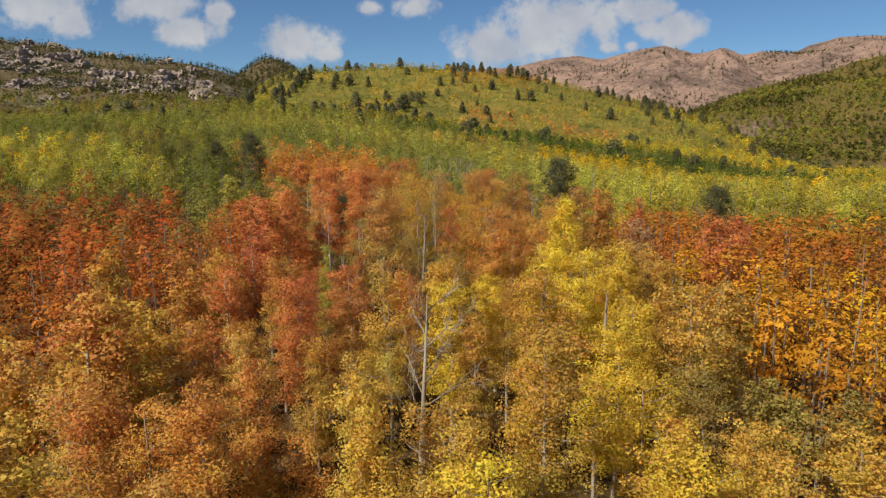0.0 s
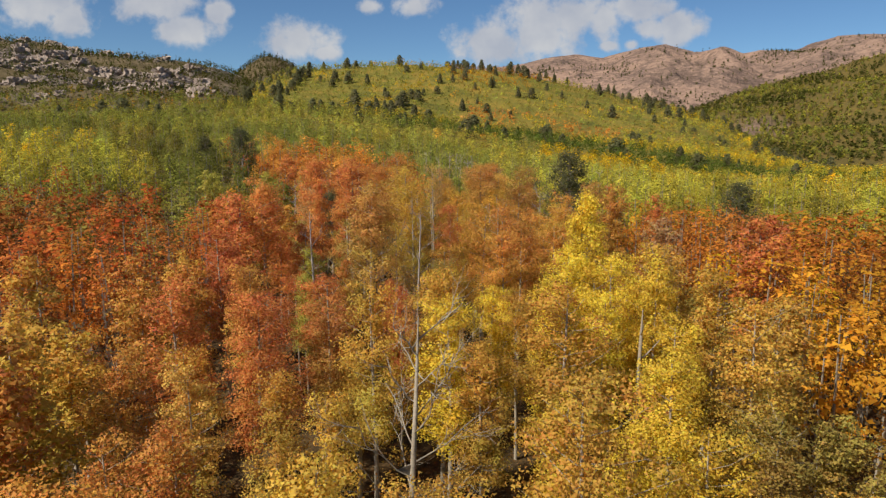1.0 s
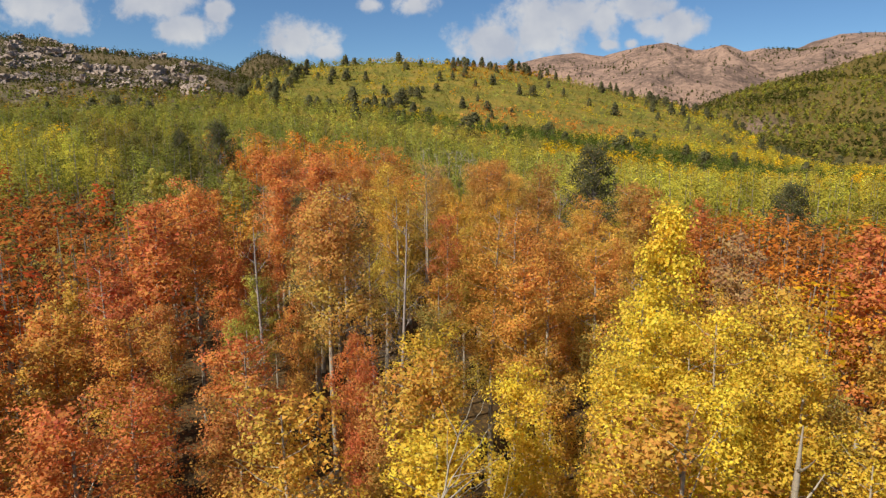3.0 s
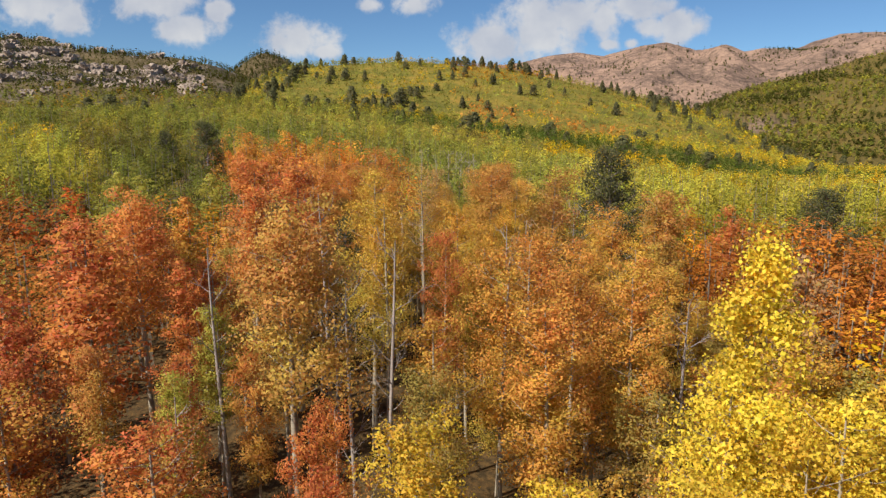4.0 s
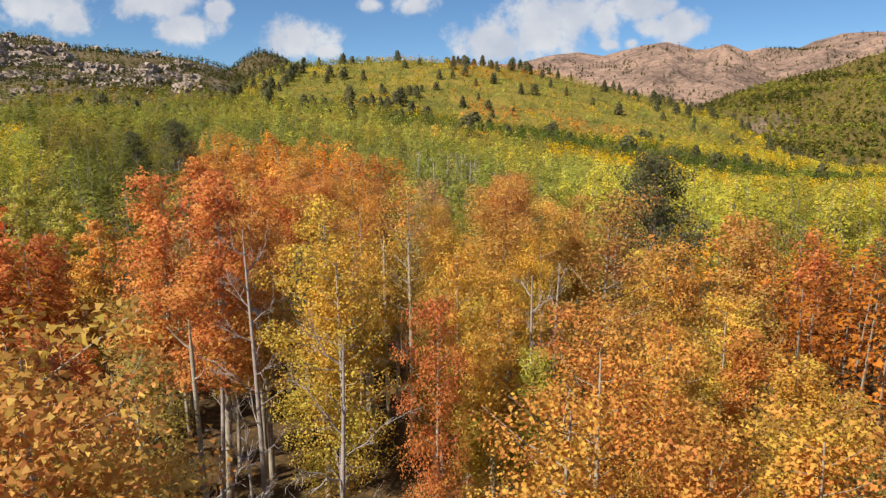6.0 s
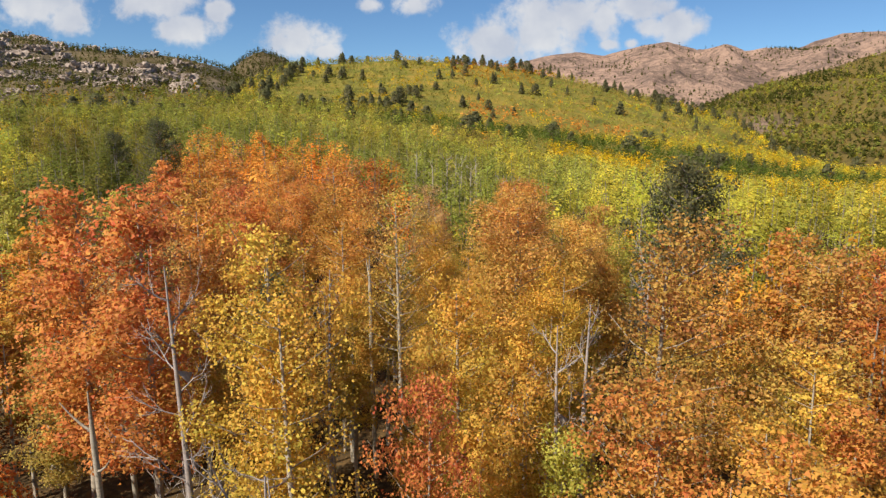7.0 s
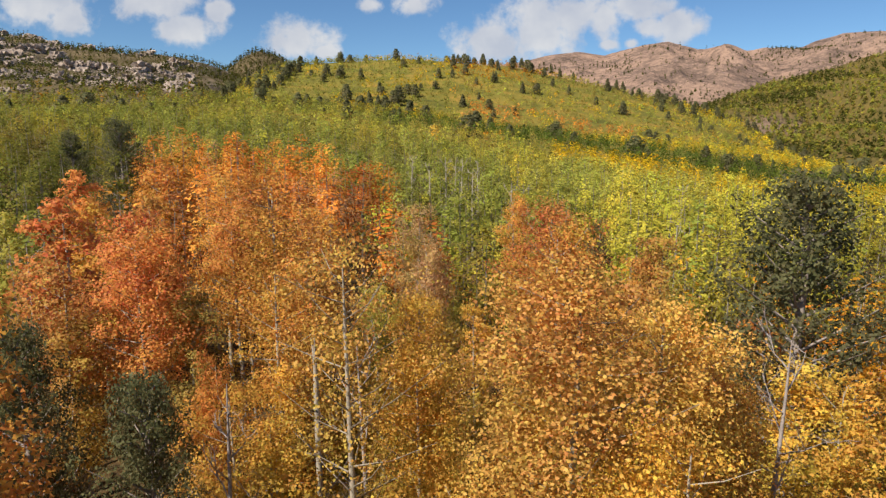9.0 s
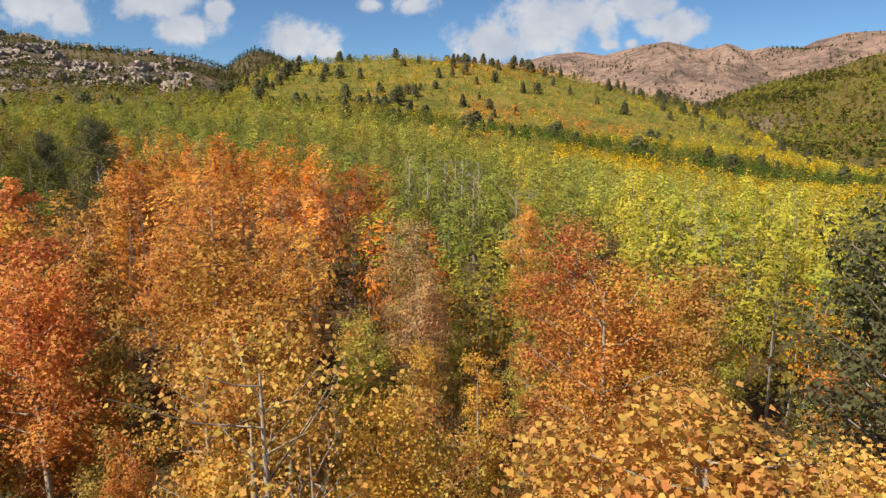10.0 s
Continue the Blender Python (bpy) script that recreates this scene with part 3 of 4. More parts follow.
# trees that stand out: place and the height of the tip
HEROES = {
    YELLOW: [(7.3, 27.6, 8.6, 1.0), (4.2, 27.4, 8.8, 1.0), (5.9, 27.2, 8.5, 1.1), (3.4, 26.0, 7.9, 1.1), (6.8, 26.0, 8.2, 1.1), (4.9, 25.2, 7.6, 1.2),
             (5.0, 28.4, 10.7, 1), (-0.3, 28.2, 7.7, 1.2), (1.6, 26.6, 7.5, 1.1), (5.0, 27.0, 8, 1), (7.0, 23.6, 7.2, 1.2), (5.1, 19.1, 7.8, 1.2), (3.3, 24.0, 8, 1.2), (2.4, 17.5, 7.4, 1.1)],
    GOLD: [(-4.3, 20.5, 6.7, 1.1), (-3.4, 52.1, 7.5, 0.9), (-2.4, 50.8, 7.4, 1.0), (-3.1, 54.6, 6.9, 0.9), (8.0, 28.8, 8.5, 1.15), (-2.6, 42.0, 10.7, 1.05), (-2.0, 41.2, 9.9, 1), (7.9, 44.7, 7.6, 1.2), (5.3, 41.3, 7.9, 1.2), (-0.1, 43.8, 8.4, 0.9), (2.0, 45.6, 8.1, 1.1), (3.0, 47.6, 8.9, 1.1), (1.0, 47.2, 8.0, 1.0), (1.6, 43.9, 7.8, 1.1), (0.9, 42.3, 7.4, 1.0), (0.1, 50.9, 8.5, 1), (8.2, 52.5, 7.4, 1.2),
           (-0.1, 51.6, 9.4, 0.9), (-0.1, 59.3, 7.2, 0.9), (1.3, 59.3, 7, 0.9), (8.4, 22.0, 8.2, 1.2), (8.9, 26.3, 8.2, 1.2), (-0.2, 24.3, 8.6, 1.2), (1.0, 21.0, 7.4, 1.2), (-2.8, 19.5, 6.6, 1),
           (-13.2, 25.0, 8.8, 1), (0.6, 45.6, 9, 1), (4.8, 50.3, 8, 1.2)],
    LIME: [(2.5, 43.0, 6.8, 1.0), (-20.9, 63.4, 8.9, 1.0), (-17.2, 66.5, 8.8, 1.1), (-13.8, 67.4, 8.6, 1.1), (-19.5, 57.6, 9.5, 0.9), (-6.5, 33.8, 6.2, 1), (-7.2, 38.5, 6.6, 1.2), (9.1, 65.7, 7.2, 1.2)],
    OLIVE: [(-5.0, 38.5, 8.3, 1), (-6.0, 56.8, 8.1, 1.05), (-0.2, 30.6, 7.6, 1)],
    ORANGE: [(-8.5, 21.0, 7.0, 1.2), (-5.0, 54.0, 6.4, 1.0), (-12.6, 64.4, 9.6, 1.2), (-7.4, 66.0, 9.6, 1.2), (-4.6, 64.6, 9.2, 1.1), (-10.0, 74.0, 10.0, 1.2), (-14.8, 76.0, 10.2, 1.2),
             (-3.2, 55.0, 9.2, 1.1), (-5.8, 48.6, 10.4, 1.1), (3.3, 40.8, 8.5, 1.15), (4.6, 37.4, 7.7, 1.2), (1.6, 34.7, 9.2, 1.15), (5.1, 35.4, 8.6, 1.15), (3.3, 34.9, 8.5, 1.1), (7.8, 43.2, 7.2, 1.2), (-3.9, 57.8, 11, 1.3),
             (2.9, 53.8, 10.3, 1.1), (-5.3, 56.0, 6.6, 0.75), (3.9, 73.1, 8.8, 1.1), (12.6, 55.3, 8.6, 1.2), (2.4, 32.4, 8.5, 1.2), (2.6, 36.3, 9.3, 1.1), (4.3, 39.0, 8.7, 1), (-7.7, 29.2, 7.6, 1.2), (-12.3, 29.8, 7.8, 1.2),
             (8.0, 49.8, 8.4, 1.2), (-9.6, 69.7, 10.1, 1.1), (-14.1, 54.1, 8.4, 1.1), (-4.8, 34.8, 6.8, 0.9)],
    RUST: [(4.2, 43.0, 10.65, 1.1), (9.3, 47.0, 9.4, 1.2), (-5.0, 30.3, 6.6, 1), (-4.2, 26.4, 6.8, 1.2), (-1.2, 26.8, 7, 1), (4.1, 62.1, 9.8, 1.2), (-10.9, 65.5, 9.5, 1), (7.1, 61.4, 8.8, 1.1), (-5.6, 47.2, 9.6, 1)],
    RED: [(-2.4, 30.3, 6.8, 0.8), (-5.7, 23.1, 8.1, 1.25), (-8.6, 24.6, 8, 1.3), (-2.3, 31.9, 6.3, 0.8), (-7.5, 36.3, 5.7, 1.2), (-10.5, 37.4, 9.5, 1.3), (-6.1, 45.2, 11, 1.2), (-8.4, 46.8, 10.9, 1.15), (0.1, 40.7, 8.6, 0.75),
          (3.4, 60.5, 9.8, 1.2), (-8.5, 58.8, 9.9, 1.1), (-11.5, 60.7, 10, 1.2), (15.2, 36.7, 8.5, 1.3), (-14.9, 49.3, 8.6, 1.2), (-19.4, 59.4, 6.9, 1.2), (-9.9, 32.9, 8.4, 1.2), (16.1, 55.6, 7.8, 1), (18.9, 43.1, 7.8, 1.3),
          (-15.9, 69.4, 10.3, 1.1), (-18.4, 57.0, 7.3, 1.1), (-1.7, 27.5, 7.2, 0.8)],
    AMBER: [(1.9, 48.7, 10.6, 1.3), (3.6, 49.2, 9.9, 1.15), (-6.5, 20.2, 6.9, 1.1), (2.9, 51.8, 8.6, 1.2)],
    PINK: [(-0.8, 66.4, 9.2, 1.1), (11.2, 38.8, 8.2, 1.1), (-9.9, 51.8, 8.6, 1.1), (-0.0, 60.6, 8.6, 1)],
}
for tone, rows in HEROES.items():
    for x, y, top, width in rows:
        aspen(x, y, top, tone, width)
thin = tagged(stand(SPARSE_ASPENS[0], -1.05, 50.7, 10.4, 1.0, 0.9), "tall thinning aspen with amber leaves and forked bare twigs", "aspen tree", "aspens of the slope")
set_leaf_colour(thin, AMBER)
for tone, x, y, top, width in ((RED, -7.1, 56.8, 9.7, 1.1), (RUST, -3.2, 32.7, 10.6, 1.1), (RED, -9.9, 39.6, 10.1, 1.2),
                               (ORANGE, -5.8, 60.2, 9.8, 1.1), (ORANGE, 4.6, 50.6, 8.6, 1.0)):
    aspen(x, y, top, tone, width, tall=True)
for i, (x, y, top) in enumerate([(-2.3, 34.9, 8.8), (-7.0, 38.2, 9.1), (-4.75, 43.8, 10.3), (6.7, 35.7, 8.0), (-5.2, 31.0, 7.2), (2.6, 44.4, 8.9), (-1.5, 37.8, 9.4), (-3.1, 50.6, 8.6), (3.5, 45.8, 8.9), (6.5, 52.1, 9.0), (-6.6, 46.4, 9.4),
                                 (-13.4, 61.7, 9.0), (-1.3, 53.4, 8.4), (-3.6, 39.4, 7.0)]):
    bare(i, x, y, top)
for i, (x, y, top) in enumerate(((-3.1, 55.3, 6.6), (-2.2, 53.8, 7.7), (5.9, 24.1, 7.2), (-3.6, 55.8, 6.3), (1.9, 44.3, 6.8), (-5.9, 43.0, 7.4))):
    tagged(stand(STUBS[i % 2], x, y, top, 1.0, i * 1.9), "pale dead aspen trunk, broken off at the top", "dead tree", "broken trunks")
for x, y, top in ((5.3, 91.3, 8.6), (0.0, 112.6, 9.8), (4.5, 132.0, 8.4), (2.0, 118.0, 9.4), (-1.5, 110.0, 9.2), (3.0, 108.0, 8.8), (16.1, 85.0, 6.6), (1.2, 124.0, 9.2), (6.5, 95.0, 8.2), (-4.0, 121.0, 9.6), (22.0, 101.0, 7.6)):
    tagged(stand(SNAGS[0], x, y, top, 0.9, x), "bleached white leafless aspen in the green wood", "dead tree", "white snags")
tagged(stand(SPRAWLING[0], -0.8, 19.6, 9.0, 1.1, 0.6), "sprawling leafless tree with weathered pale limbs", "dead tree", "bare trees")
for x, y, top, width in ((9.6, 57.4, 10.45, 1.05), (25.9, 63.4, 7.6, 1.2), (-31.3, 104.5, 12.4, 1.2), (-5.2, 52.2, 7.2, 0.75), (-8.9, 54.2, 7.6, 0.8), (-38.0, 108.0, 11.2, 1.0)):
    tagged(stand(BIG_CONIFERS[0], x, y, top, width), "broad dark green conifer with grey lower limbs", "conifer", "conifers of the slope")


def near_tone(x, y, r):
    """Which colour the aspens have over the plan."""
    s = float(rough_relief(x, y, 7, 2)) + 0.3 * (r - 0.5)
    if x > 6 and y < 28.5:
        return GOLD if s < 0.46 else YELLOW if s < 0.58 else GOLD if s < 0.68 else OLIVE
    if x < -3 and y < 25:
        return ORANGE if s < 0.44 else AMBER if s < 0.56 else GOLD
    if y < 28.5 and x > -4:
        return GOLD if s < 0.4 else YELLOW if s < 0.59 else GOLD
    if x < -4.5 and y < 46:
        return RED if s < 0.38 else RUST if s < 0.46 else ORANGE if s < 0.58 else GOLD if s < 0.66 else OLIVE
    if y < 60:
        return OLIVE if s < 0.36 else GOLD if s < 0.48 else ORANGE if s < 0.6 else RUST
    if x < -11.5 and y > 64:
        return LIME if s < 0.52 else GREEN if s < 0.62 else GOLD
    if x < -3:
        return RED if s < 0.46 else ORANGE if s < 0.60 else AMBER
    return LIME if s < 0.52 else OLIVE if s < 0.6 else ORANGE


def fill_near():
    rng = np.random.default_rng(5)
    for y in np.arange(10, 68, 2.6):
        for x in np.arange(-13, 14, 2.6):
            px, py = x + rng.uniform(-0.8, 0.8), y + rng.uniform(-0.8, 0.8)
            r, s = rng.random(), rng.random()
            if (py > 27 and (px < -1 or py > 60 or r > 0.35) and float(relief(px + 90, py, 4.5)) > 0.64) or math.hypot(px + 4.3, py - 49.6) < 2.2 or math.hypot(px + 2.3, py - 46.0) < 1.9 or math.hypot(px + 0.9, py - 18.4) < 2.3 or any((px - a) ** 2 + (py - b) ** 2 < 1.5 ** 2 for a, b in taken):
                continue
            top = (5.6 + 3.2 * s if py < 27 else 4.8 + 3.0 * s if py < 56 or px > -3 else 6.2 + 3.2 * s) + 0.25 * min(0, 6 - abs(px)) * (px > 0)
            aspen(px, py, top, near_tone(px, py, r), rng.uniform(1.1, 1.5))


fill_near()


# ---- massed woods: one mesh for each stretch ----
def tone_mix(names, weights, r):
    c = np.cumsum(weights) / np.sum(weights)
    pick = np.searchsorted(c, r)
    return np.array([TONES[k][1] for k in names])[np.minimum(pick, len(names) - 1)]


def wood_tints(x, y, rng):
    """Colour of each tree of the massed woods over the plan."""
    d = y - EYE_Y
    u = x / np.maximum(d, 20)
    r = np.clip(rng.random(len(x)) * 0.42 + ease(rough_relief(x, y, 26, 3), 0.28, 0.72) * 0.58, 0, 0.999)
    near_left = tone_mix((RED, RUST, ORANGE, GOLD, OLIVE), (3, 3, 3, 2, 2), rng.permutation(r) * 0.6 + r * 0.4)
    near_right = np.where((y < 42)[:, None], tone_mix((GOLD, YELLOW, LIME, ORANGE, OLIVE), (4, 1.5, 2, 1, 2), r), tone_mix((RUST, ORANGE, GOLD, OLIVE), (2, 3, 2, 2), r))
    golden = tone_mix((YELLOW, LIME, YELLOW), (3, 1, 1), r) * 0.95
    fresh = tone_mix((GREEN, GREEN, LIME, LIME), (2, 2, 3, 1), r) * 1.1
    deep = tone_mix((GREEN, GREEN, OLIVE, LIME), (3, 2, 1, 3), r)
    sunny = tone_mix((LIME, YELLOW, LIME), (3, 2, 3), r)
    mixed = tone_mix((GREEN, OLIVE, LIME, GOLD), (3, 3, 3, 0.8), r)
    blush = tone_mix((RED, ORANGE, AMBER, PINK, ORANGE), (2, 3, 2, 1.5, 2), rng.permutation(r) * 0.6 + r * 0.4) * 1.12
    c = np.where((x < 0)[:, None], near_left, near_right)

    def put(where, col):
        nonlocal c
        c = np.where(where[:, None], col, c)

    put((y > 42) & (x < -0.36 * y), tone_mix((OLIVE, RUST, RED, RUST, OLIVE), (2, 3, 2, 2, 2), rng.permutation(r)) * 0.9)
    put(d > 28 + 6 * (x < 0), fresh)
    put((y > 63) & (d < 45) & (u < -0.56) & (x > -0.42 * y), tone_mix((LIME, GREEN, OLIVE), (3, 3, 1), r) * 0.95)
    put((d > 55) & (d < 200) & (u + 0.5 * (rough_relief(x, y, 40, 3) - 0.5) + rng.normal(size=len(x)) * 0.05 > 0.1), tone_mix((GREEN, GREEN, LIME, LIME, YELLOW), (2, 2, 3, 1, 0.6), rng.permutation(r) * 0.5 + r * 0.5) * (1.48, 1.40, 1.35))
    put((d > 16) & (d < 80) & (u + rng.normal(size=len(x)) * 0.03 > -0.6) & (u + 0.2 * (rough_relief(x, y, 16, 2) - 0.5) < np.where(d < 42, -0.17, -0.11)), blush)
    put((d > 45) & (u < -0.5), deep * 0.65)
    put((d > 50) & (d < 190) & (u < -0.74), tone_mix((LIME, LIME, YELLOW, GREEN), (3, 2, 1, 2), r) * 1.15)
    put((d > 110) & (u + rng.normal(size=len(x)) * 0.06 < -0.05), deep * np.where(u < -0.3, 0.86, 1.08)[:, None])
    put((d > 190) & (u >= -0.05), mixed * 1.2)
    band = 250 + 120 * np.clip(0.3 - u, -0.3, 1.0)
    put((u > 0.16) & (d > band - 60 - 60 * ease(u, 0.2, 0.34)) & (d < band), golden)
    put((u > -0.1) & (d > band) & (d < band + 85 - 60 * np.clip(0.15 - u, 0, 0.3) / 0.3 + 60 * np.clip(u - 0.2, 0, 0.4)), tone_mix((GREEN, GREEN), (1, 1), r) * (0.40, 0.52, 0.42))
    put((u > 0.0) & (d > band + 85), np.where((rough_relief(x, y, 60, 3) + (u - 0.3) * 0.9 > 0.46)[:, None], sunny, mixed) * 1.08)
    put((u <= 0.0) & (d > 330), np.where((rough_relief(x, y, 50, 3) + 0.35 * ease(u, -0.2, 0.0) * ease(d, 500, 600) > 0.60)[:, None], sunny * 0.85, tone_mix((GREEN, GREEN, OLIVE, LIME), (4, 3, 2, 2), rng.permutation(r)) * 0.9))
    put((d > 560) & (u > 0.0) & (u < 0.16) & (rough_relief(x, y, 40, 3) > 0.42), tone_mix((GOLD, ORANGE, YELLOW), (4, 1, 2), r) * 0.8)
    put((d > 400) & (d < 470) & (u > 0.02) & (u < 0.28) & (rough_relief(x, y, 30, 2) > 0.5), blush)
    return c * rng.uniform(0.52, 1.38, (len(x), 1)) * (1 + 0.05 * rng.normal(size=(len(x), 1)) * (1, -0.4, 0)) * (1.03, 1.0, 1.0)


def scatter(d0, d1, spacing, rng, half=0.71, extra=7, gate=None):
    """Jittered plan positions in the wedge ahead, between two distances."""
    w = half * (d1 + EYE_Y) + extra
    gx, gy = np.meshgrid(np.arange(-w, w, spacing), np.arange(EYE_Y + d0, EYE_Y + d1, spacing))
    x = (gx + rng.uniform(-0.75, 0.75, gx.shape) * spacing).ravel()
    y = (gy + rng.uniform(-0.75, 0.75, gy.shape) * spacing).ravel()
    keep = np.abs(x) < half * np.maximum(y, 0) + extra
    if gate is not None:
        keep &= gate(x, y)
    return x[keep], y[keep]


def massed(name, x, y, heights, cards, card_size, rng, label, tints, crown_from=0.3, width=0.13, stems=False):
    """Trees of a distant wood: clumps of leaves round upright crowns, with pale stems."""
    n = len(x)
    z, _ = land(x, y)
    lobes = 7 if cards > 30 else 4
    at = (np.arange(lobes) + rng.uniform(0, 1, (n, lobes))) / lobes
    turn = rng.uniform(0, 6.28, (n, 1)) + 2.4 * np.arange(lobes) + rng.uniform(-0.5, 0.5, (n, lobes))
    radius = heights * width * rng.uniform(0.8, 1.2, n)
    prof = np.sin(np.pi * (0.24 + 0.70 * at)) ** 0.7
    off = radius[:, None] * prof * 0.62
    mid = np.stack([x[:, None] + off * np.cos(turn), y[:, None] + off * np.sin(turn), z[:, None] + heights[:, None] * (crown_from + (0.9 - crown_from) * at)], -1)
    size = radius[:, None] * (0.42 + 0.30 * prof) * rng.uniform(0.8, 1.2, (n, lobes))
    tall = heights[:, None] * (0.9 - crown_from) / lobes
    pick = rng.integers(0, lobes, (n, cards))
    tree = np.arange(n)[:, None]
    way = rng.normal(size=(n, cards, 3)) + (0, 0, 0.45)
    way /= np.linalg.norm(way, axis=2)[:, :, None]
    deep = 0.86 + 0.16 * rng.random((n, cards))
    grow = rng.uniform(0.7, 1.3, (n, cards))
    if cards > 15:      # a quarter of them are larger tufts in the heart of each clump
        deep[:, ::4] -= 0.32
        grow[:, ::4] *= 1.8
    reach = np.stack([size, size, np.maximum(size * 0.9, tall)], -1)[tree, pick]
    c = (mid[tree, pick] + way * reach * deep[:, :, None]).reshape(-1, 3)
    axis = c.reshape(n, cards, 3) - np.stack([x, y, z + heights * (crown_from + 0.35 * (1 - crown_from))], -1)[:, None]
    axis /= np.linalg.norm(axis, axis=2)[:, :, None] + 1e-6
    out = (way * 0.4 + axis * 0.8).reshape(-1, 3)
    v, faces = leaf_cards(c, card_size * np.repeat(heights / 9, cards) * grow.ravel(), rng, out, 0.2, pointed=True)
    nrm = soft_normals(v, 3, out + (0, 0, 0.15), 0.15)
    tint = np.repeat(np.repeat(tints, cards, 0), 3, 0)
    ob = mesh_object(name, v, faces, WOODS, tint=tint, normals=nrm)
    tagged(ob, label, "woods", kind="stuff")
    if stems:
        r = 0.011 * heights[:, None, None]
        ring = np.array([[1, 0, 0], [-0.5, 0.87, 0], [-0.5, -0.87, 0]])
        foot = np.stack([x, y, z - 0.3], -1)[:, None] + ring * r
        lean = np.column_stack([rng.normal(size=n) * 0.03, rng.normal(size=n) * 0.03, np.full(n, 0.93)]) * heights[:, None]
        v = np.concatenate([foot, foot + lean[:, None] - ring * r * 0.75], 1).reshape(-1, 3)
        i = np.arange(n)[:, None, None] * 6
        sides = np.array([[0, 1, 4, 3], [1, 2, 5, 4], [2, 0, 3, 5]])
        tagged(mesh_object(name + "_stems", v, (i + sides).reshape(-1, 4), BARK), "pale straight stems of the aspen wood", "tree stems", kind="stuff")


def build_woods():
    rng = np.random.default_rng(9)
    free = lambda x, y: ~((np.abs(x) < 13.5) & (y < 68.5))
    flank = lambda x, y: free(x, y) & (np.abs(x) < 25)
    wide = lambda x, y: free(x, y) & (np.abs(x) >= 25)
    x, y = scatter(-38, 30, 2.1, rng, gate=flank)
    massed("aspen_grove", x, y, rng.uniform(6.3, 9.4, len(x)) - 1.3 * ease(-x, 14, 24), 360, 0.158, rng, "dense grove of red and gold autumn aspens", wood_tints(x, y, rng), width=0.17, stems=True)
    x, y = scatter(-20, 30, 2.2, rng, gate=wide)
    massed("aspen_grove", x, y, rng.uniform(5.4, 8.0, len(x)), 110, 0.30, rng, "dense grove of red and rust autumn aspens", wood_tints(x, y, rng), width=0.18)
    x, y = scatter(30, 80, 3.3, rng)
    massed("aspen_grove", x, y, rng.uniform(5.5, 10.4, len(x)), 520, 0.165, rng, "dense grove of orange and green autumn aspens", wood_tints(x, y, rng), width=0.17, stems=True)
    x, y = scatter(80, 125, 3.9, rng)
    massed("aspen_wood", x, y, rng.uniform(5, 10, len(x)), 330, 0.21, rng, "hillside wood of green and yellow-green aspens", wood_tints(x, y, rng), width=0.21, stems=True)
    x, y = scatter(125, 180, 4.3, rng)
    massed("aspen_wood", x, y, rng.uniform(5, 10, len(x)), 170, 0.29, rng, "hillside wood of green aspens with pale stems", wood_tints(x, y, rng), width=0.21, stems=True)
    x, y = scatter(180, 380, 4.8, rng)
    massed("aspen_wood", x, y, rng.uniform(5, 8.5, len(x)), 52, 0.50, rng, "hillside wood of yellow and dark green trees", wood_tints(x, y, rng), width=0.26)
    x, y = scatter(380, 690, 5.0, rng, gate=lambda x, y: land(x, y)[1] == 0)
    massed("hill_wood", x, y, rng.uniform(2, 5.5, len(x)), 16, 1.3, rng, "distant hilltop scrub in yellow, olive and green", wood_tints(x, y, rng), 0.1, 0.5)
    # the wood goes on beside and behind
    gx, gy = np.meshgrid(np.arange(-120, 120, 3.2), np.arange(-75, 110, 3.2))
    x, y = (gx + rng.uniform(-1.6, 1.6, gx.shape)).ravel(), (gy + rng.uniform(-1.6, 1.6, gy.shape)).ravel()
    keep = (np.abs(x) > 0.71 * np.maximum(y, 0) + 7) | (y < 8.5)
    near = keep & (np.abs(x) < 46) & (y > -26) & (y < 62)
    massed("aspen_grove", x[near], y[near], rng.uniform(5.0, 7.6, near.sum()), 48, 0.46, rng, "autumn aspen wood close round the flight line", wood_tints(x[near], y[near], rng), width=0.2)
    keep &= ~near
    x, y = x[keep], y[keep]
    massed("aspen_grove", x, y, rng.uniform(5.5, 8.5, len(x)), 26, 0.55, rng, "autumn aspen wood round the flight line", wood_tints(x, y, rng), width=0.17)
    # wooded flanks of the ridges
    x, y = scatter(300, 880, 4.5, rng, gate=lambda x, y: (land(x, y)[1] == 1) | (land(x, y)[1] == 2))
    keep = rng.random(len(x)) < 0.3 + 0.7 * np.maximum(ease(-rough_relief(x, y, 30, 3), -0.55, -0.49), ease(-y, -500, -470))
    x, y = x[keep], y[keep]
    low = ease(-y + rng.uniform(-30, 30, len(x)), -475, -445)[:, None]
    dark = tone_mix((GREEN, OLIVE), (4, 1), rng.random(len(x))) * 0.30 * (1 - low) + low * tone_mix((GREEN, OLIVE, LIME, GOLD), (4, 2, 2, 1), rng.random(len(x))) * 0.7
    massed("ridge_forest", x, y, rng.uniform(3.5, 7.5, len(x)), 11, 1.8, rng, "dark conifer forest on a rocky ridge", dark, 0.05, 0.16)
    x, y = scatter(720, 900, 5.5, rng, gate=lambda x, y: land(x, y)[1] == 2)
    massed("knob_forest", x, y, rng.uniform(3.5, 7, len(x)), 14, 1.7, rng, "dark conifer forest on a rounded knob", tone_mix((GREEN, OLIVE), (4, 1), rng.random(len(x))) * 0.22, 0.05, 0.2)
    x, y = scatter(650, 1480, 7.6, rng, gate=lambda x, y: (land(x, y)[1] == 3) & (x > 0))
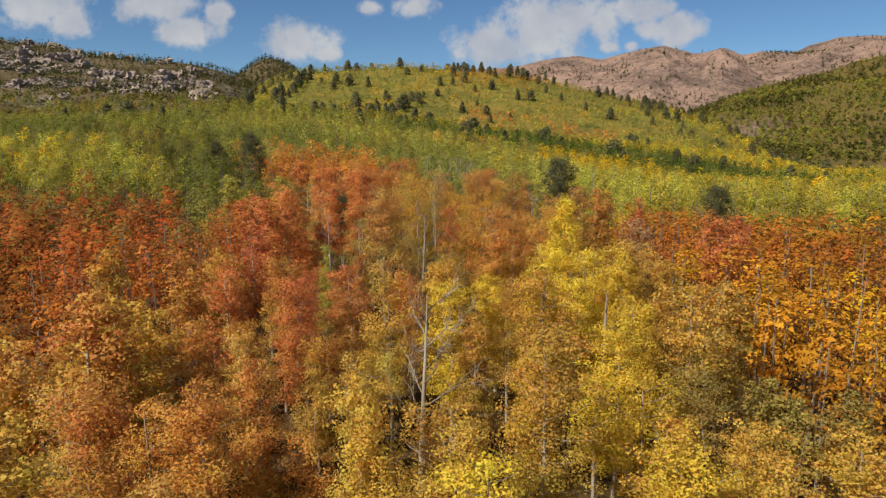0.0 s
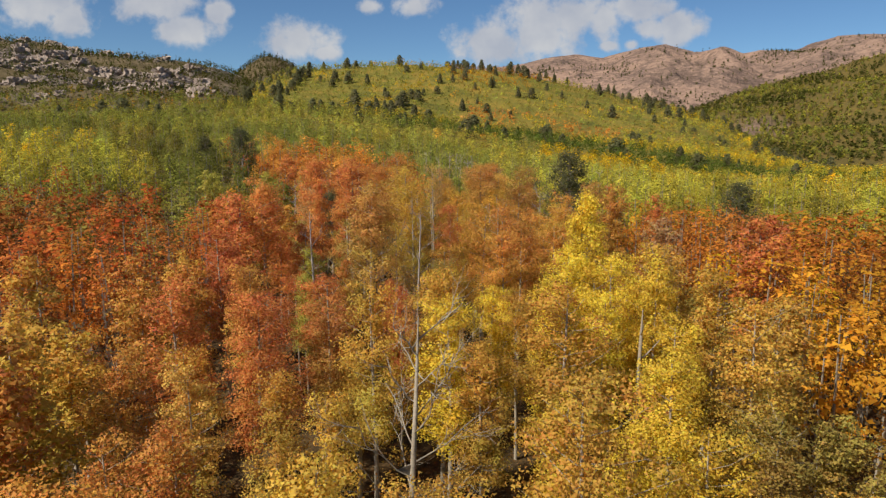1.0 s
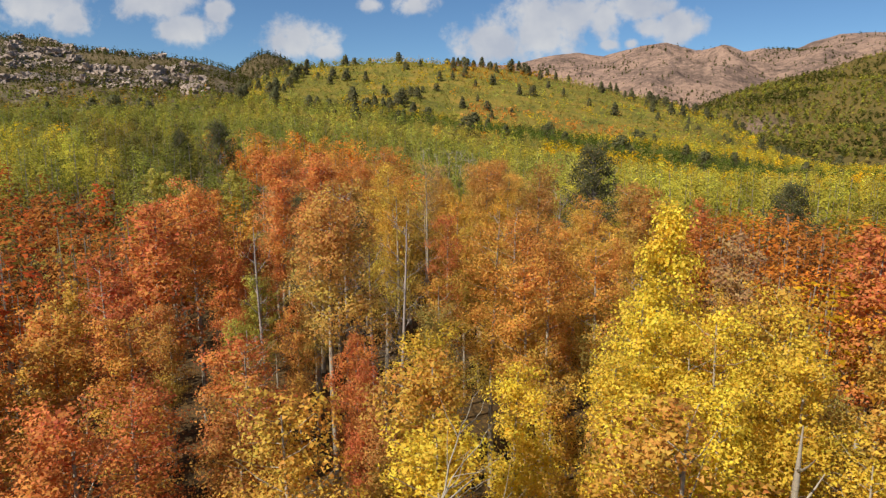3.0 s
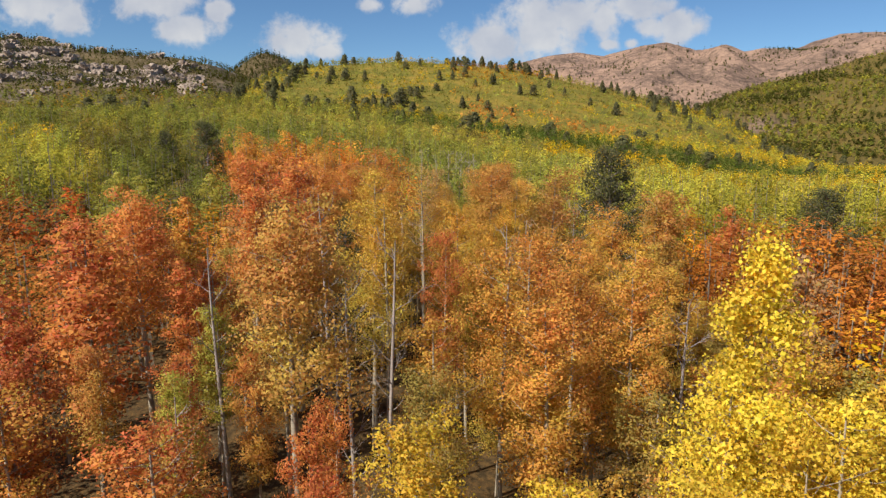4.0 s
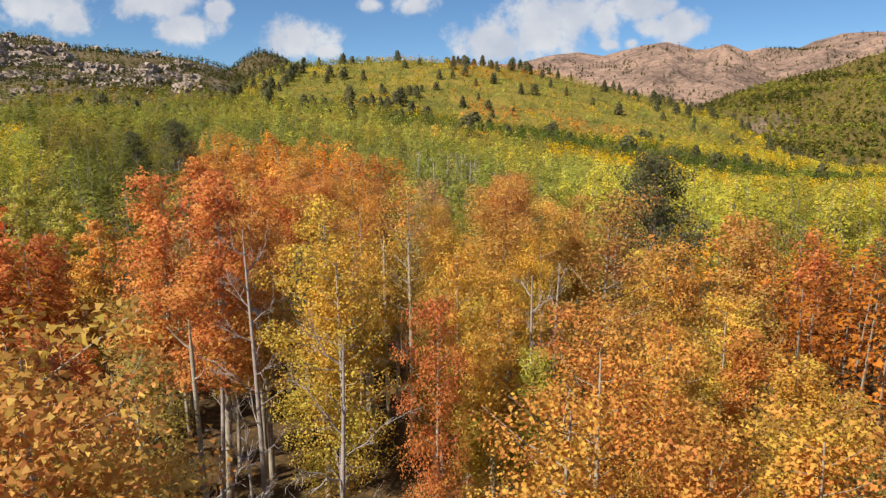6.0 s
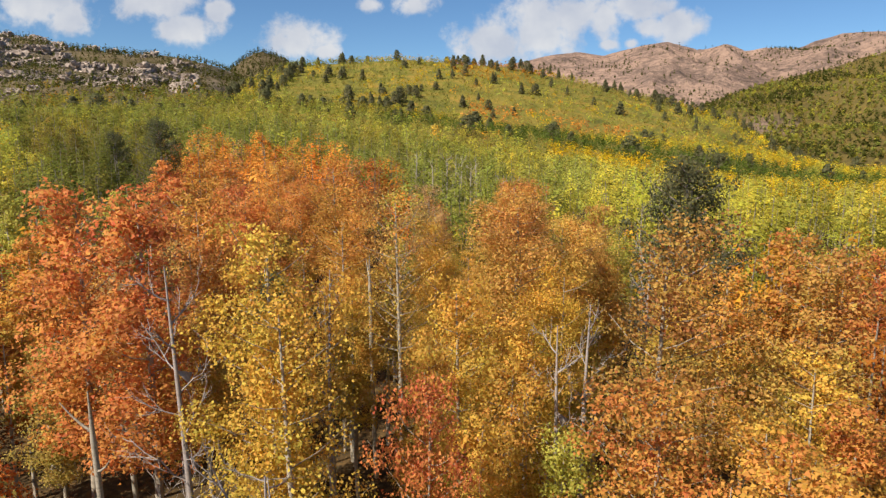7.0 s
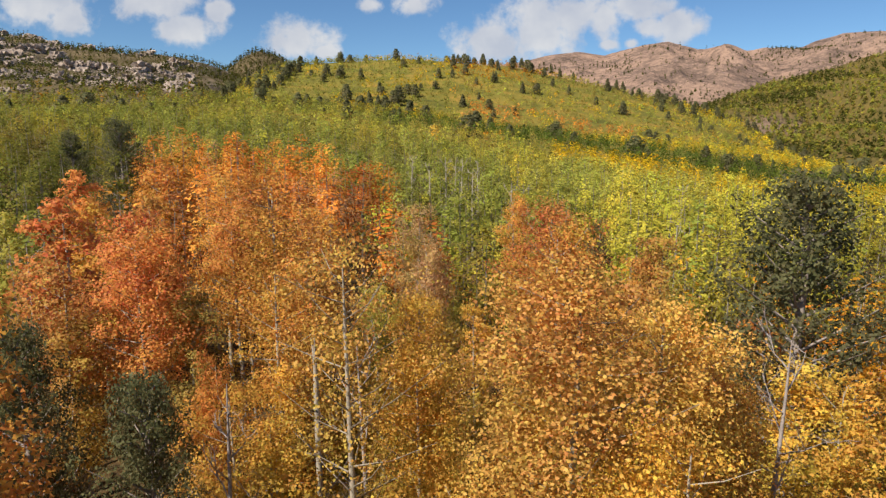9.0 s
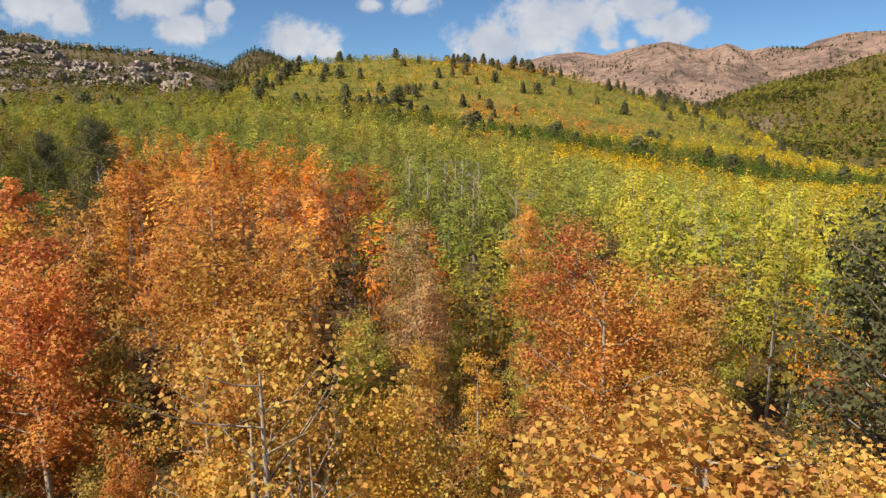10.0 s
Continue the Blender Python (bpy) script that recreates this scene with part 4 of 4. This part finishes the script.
    keep = rng.random(len(x)) < 0.3 + 0.7 * ease(rough_relief(x, y, 70, 4), 0.36, 0.5)
    x, y = x[keep], y[keep]
    tint = np.where((rng.random(len(x)) < 0.12 + 0.72 * ease(rough_relief(x, y, 130, 4), 0.45, 0.56))[:, None], tone_mix((GREEN,), (1,), rng.random(len(x))) * 0.34, tone_mix((LIME, OLIVE, GREEN), (3, 3, 4), rng.random(len(x))) * 0.95)
    massed("mountain_forest", x, y, rng.uniform(5, 11, len(x)), 20, 1.9, rng, "mountainside forest of dark conifers and yellow aspens", tint, 0.05, 0.3)
    x, y = scatter(1500, 2790, 18, rng, gate=lambda x, y: (land(x, y)[1] == 4) & (x > 0) & (y < 2700))
    keep = rng.random(len(x)) < np.clip(0.8 * ease(rough_relief(x, y, 260, 4) + 0.10 * ease(x / y, 0.44, 0.58), 0.50, 0.60) + 0.2, 0, 1)
    x, y = x[keep], y[keep]
    massed("scattered_pines", x, y, rng.uniform(6, 12, len(x)), 8, 3.6, rng, "scattered dark pines on pink scree slopes", np.tile(np.array(TONES[GREEN][1]) * 0.3, (len(x), 1)), 0.05, 0.2)


build_woods()


def hill_conifers():
    rng = np.random.default_rng(12)
    x, y = scatter(290, 690, 15.5, rng, half=0.62, gate=lambda x, y: land(x, y)[1] == 0)
    left = ease(-x / (y - EYE_Y), 0.0, 0.2)
    keep = rng.random(len(x)) < 0.06 + 0.66 * ease(rough_relief(x, y, 48, 2) + 0.04 * left, 0.52, 0.64)
    for px, py in zip(x[keep], y[keep]):
        z = float(land(px, py)[0])
        tagged(stand(FAR_CONIFERS[int(rng.integers(4))], px, py, z + rng.uniform(5, 11), rng.uniform(1.0, 1.5), rng.uniform(0, 6)),
               "dark green conifer standing on the open hillside", "conifer", "conifers of the hillside")


hill_conifers()


def make_outcrop(seed):
    bm = bmesh.new()
    bmesh.ops.create_icosphere(bm, subdivisions=3, radius=1)
    for v in bm.verts:
        p = v.co * 1.3 + Vector((seed * 9.1, 0, 0))
        v.co *= 0.70 + 0.55 * abs(noise.noise(p)) + 0.30 * noise.noise(p * 2.7) + 0.26 * noise.cell(p * 2.2)
        v.co.z = 0.6 * v.co.z + 0.4 * math.floor(v.co.z * 4) / 4
    me = bpy.data.meshes.new("rock_outcrop")
    bm.to_mesh(me)
    bm.free()
    me.materials.append(ROCK)
    return new("rock_outcrop", me)


OUTCROPS = [make_outcrop(s) for s in range(4)]


def ridge_rocks():
    rng = np.random.default_rng(15)
    x, y = scatter(400, 712, 9.5, rng, half=0.75, gate=lambda x, y: (land(x, y)[1] == 1) & (x < -0.39 * (y - EYE_Y)))
    kx, ky = scatter(740, 850, 10, rng, gate=lambda x, y: (land(x, y)[1] == 2) & (x < -225))
    x, y = np.concatenate([x, kx]), np.concatenate([y, ky])
    keep = rng.random(len(x)) < 0.85 * ease(rough_relief(x, y, 40, 3), 0.455, 0.53) * ease(y, 425, 465)
    for px, py in zip(x[keep], y[keep]):
        z = float(land(px, py)[0])
        s = 2.0 + 5.5 * rng.random() ** 2
        m = Matrix.Translation((px, py, z)) @ Matrix.Rotation(rng.uniform(0, 6), 4, "Z") @ Matrix.Diagonal((s * 1.5, s, s * 1.0, 1))
        tagged(copy_thing(OUTCROPS[int(rng.integers(4))], m), "pale weathered granite outcrop on the wooded ridge", "rock", "outcrops of the ridge")


ridge_rocks()
for ob in list(SPARE) + OUTCROPS:
    for o in (*ob.children_recursive, ob):
        bpy.data.objects.remove(o)
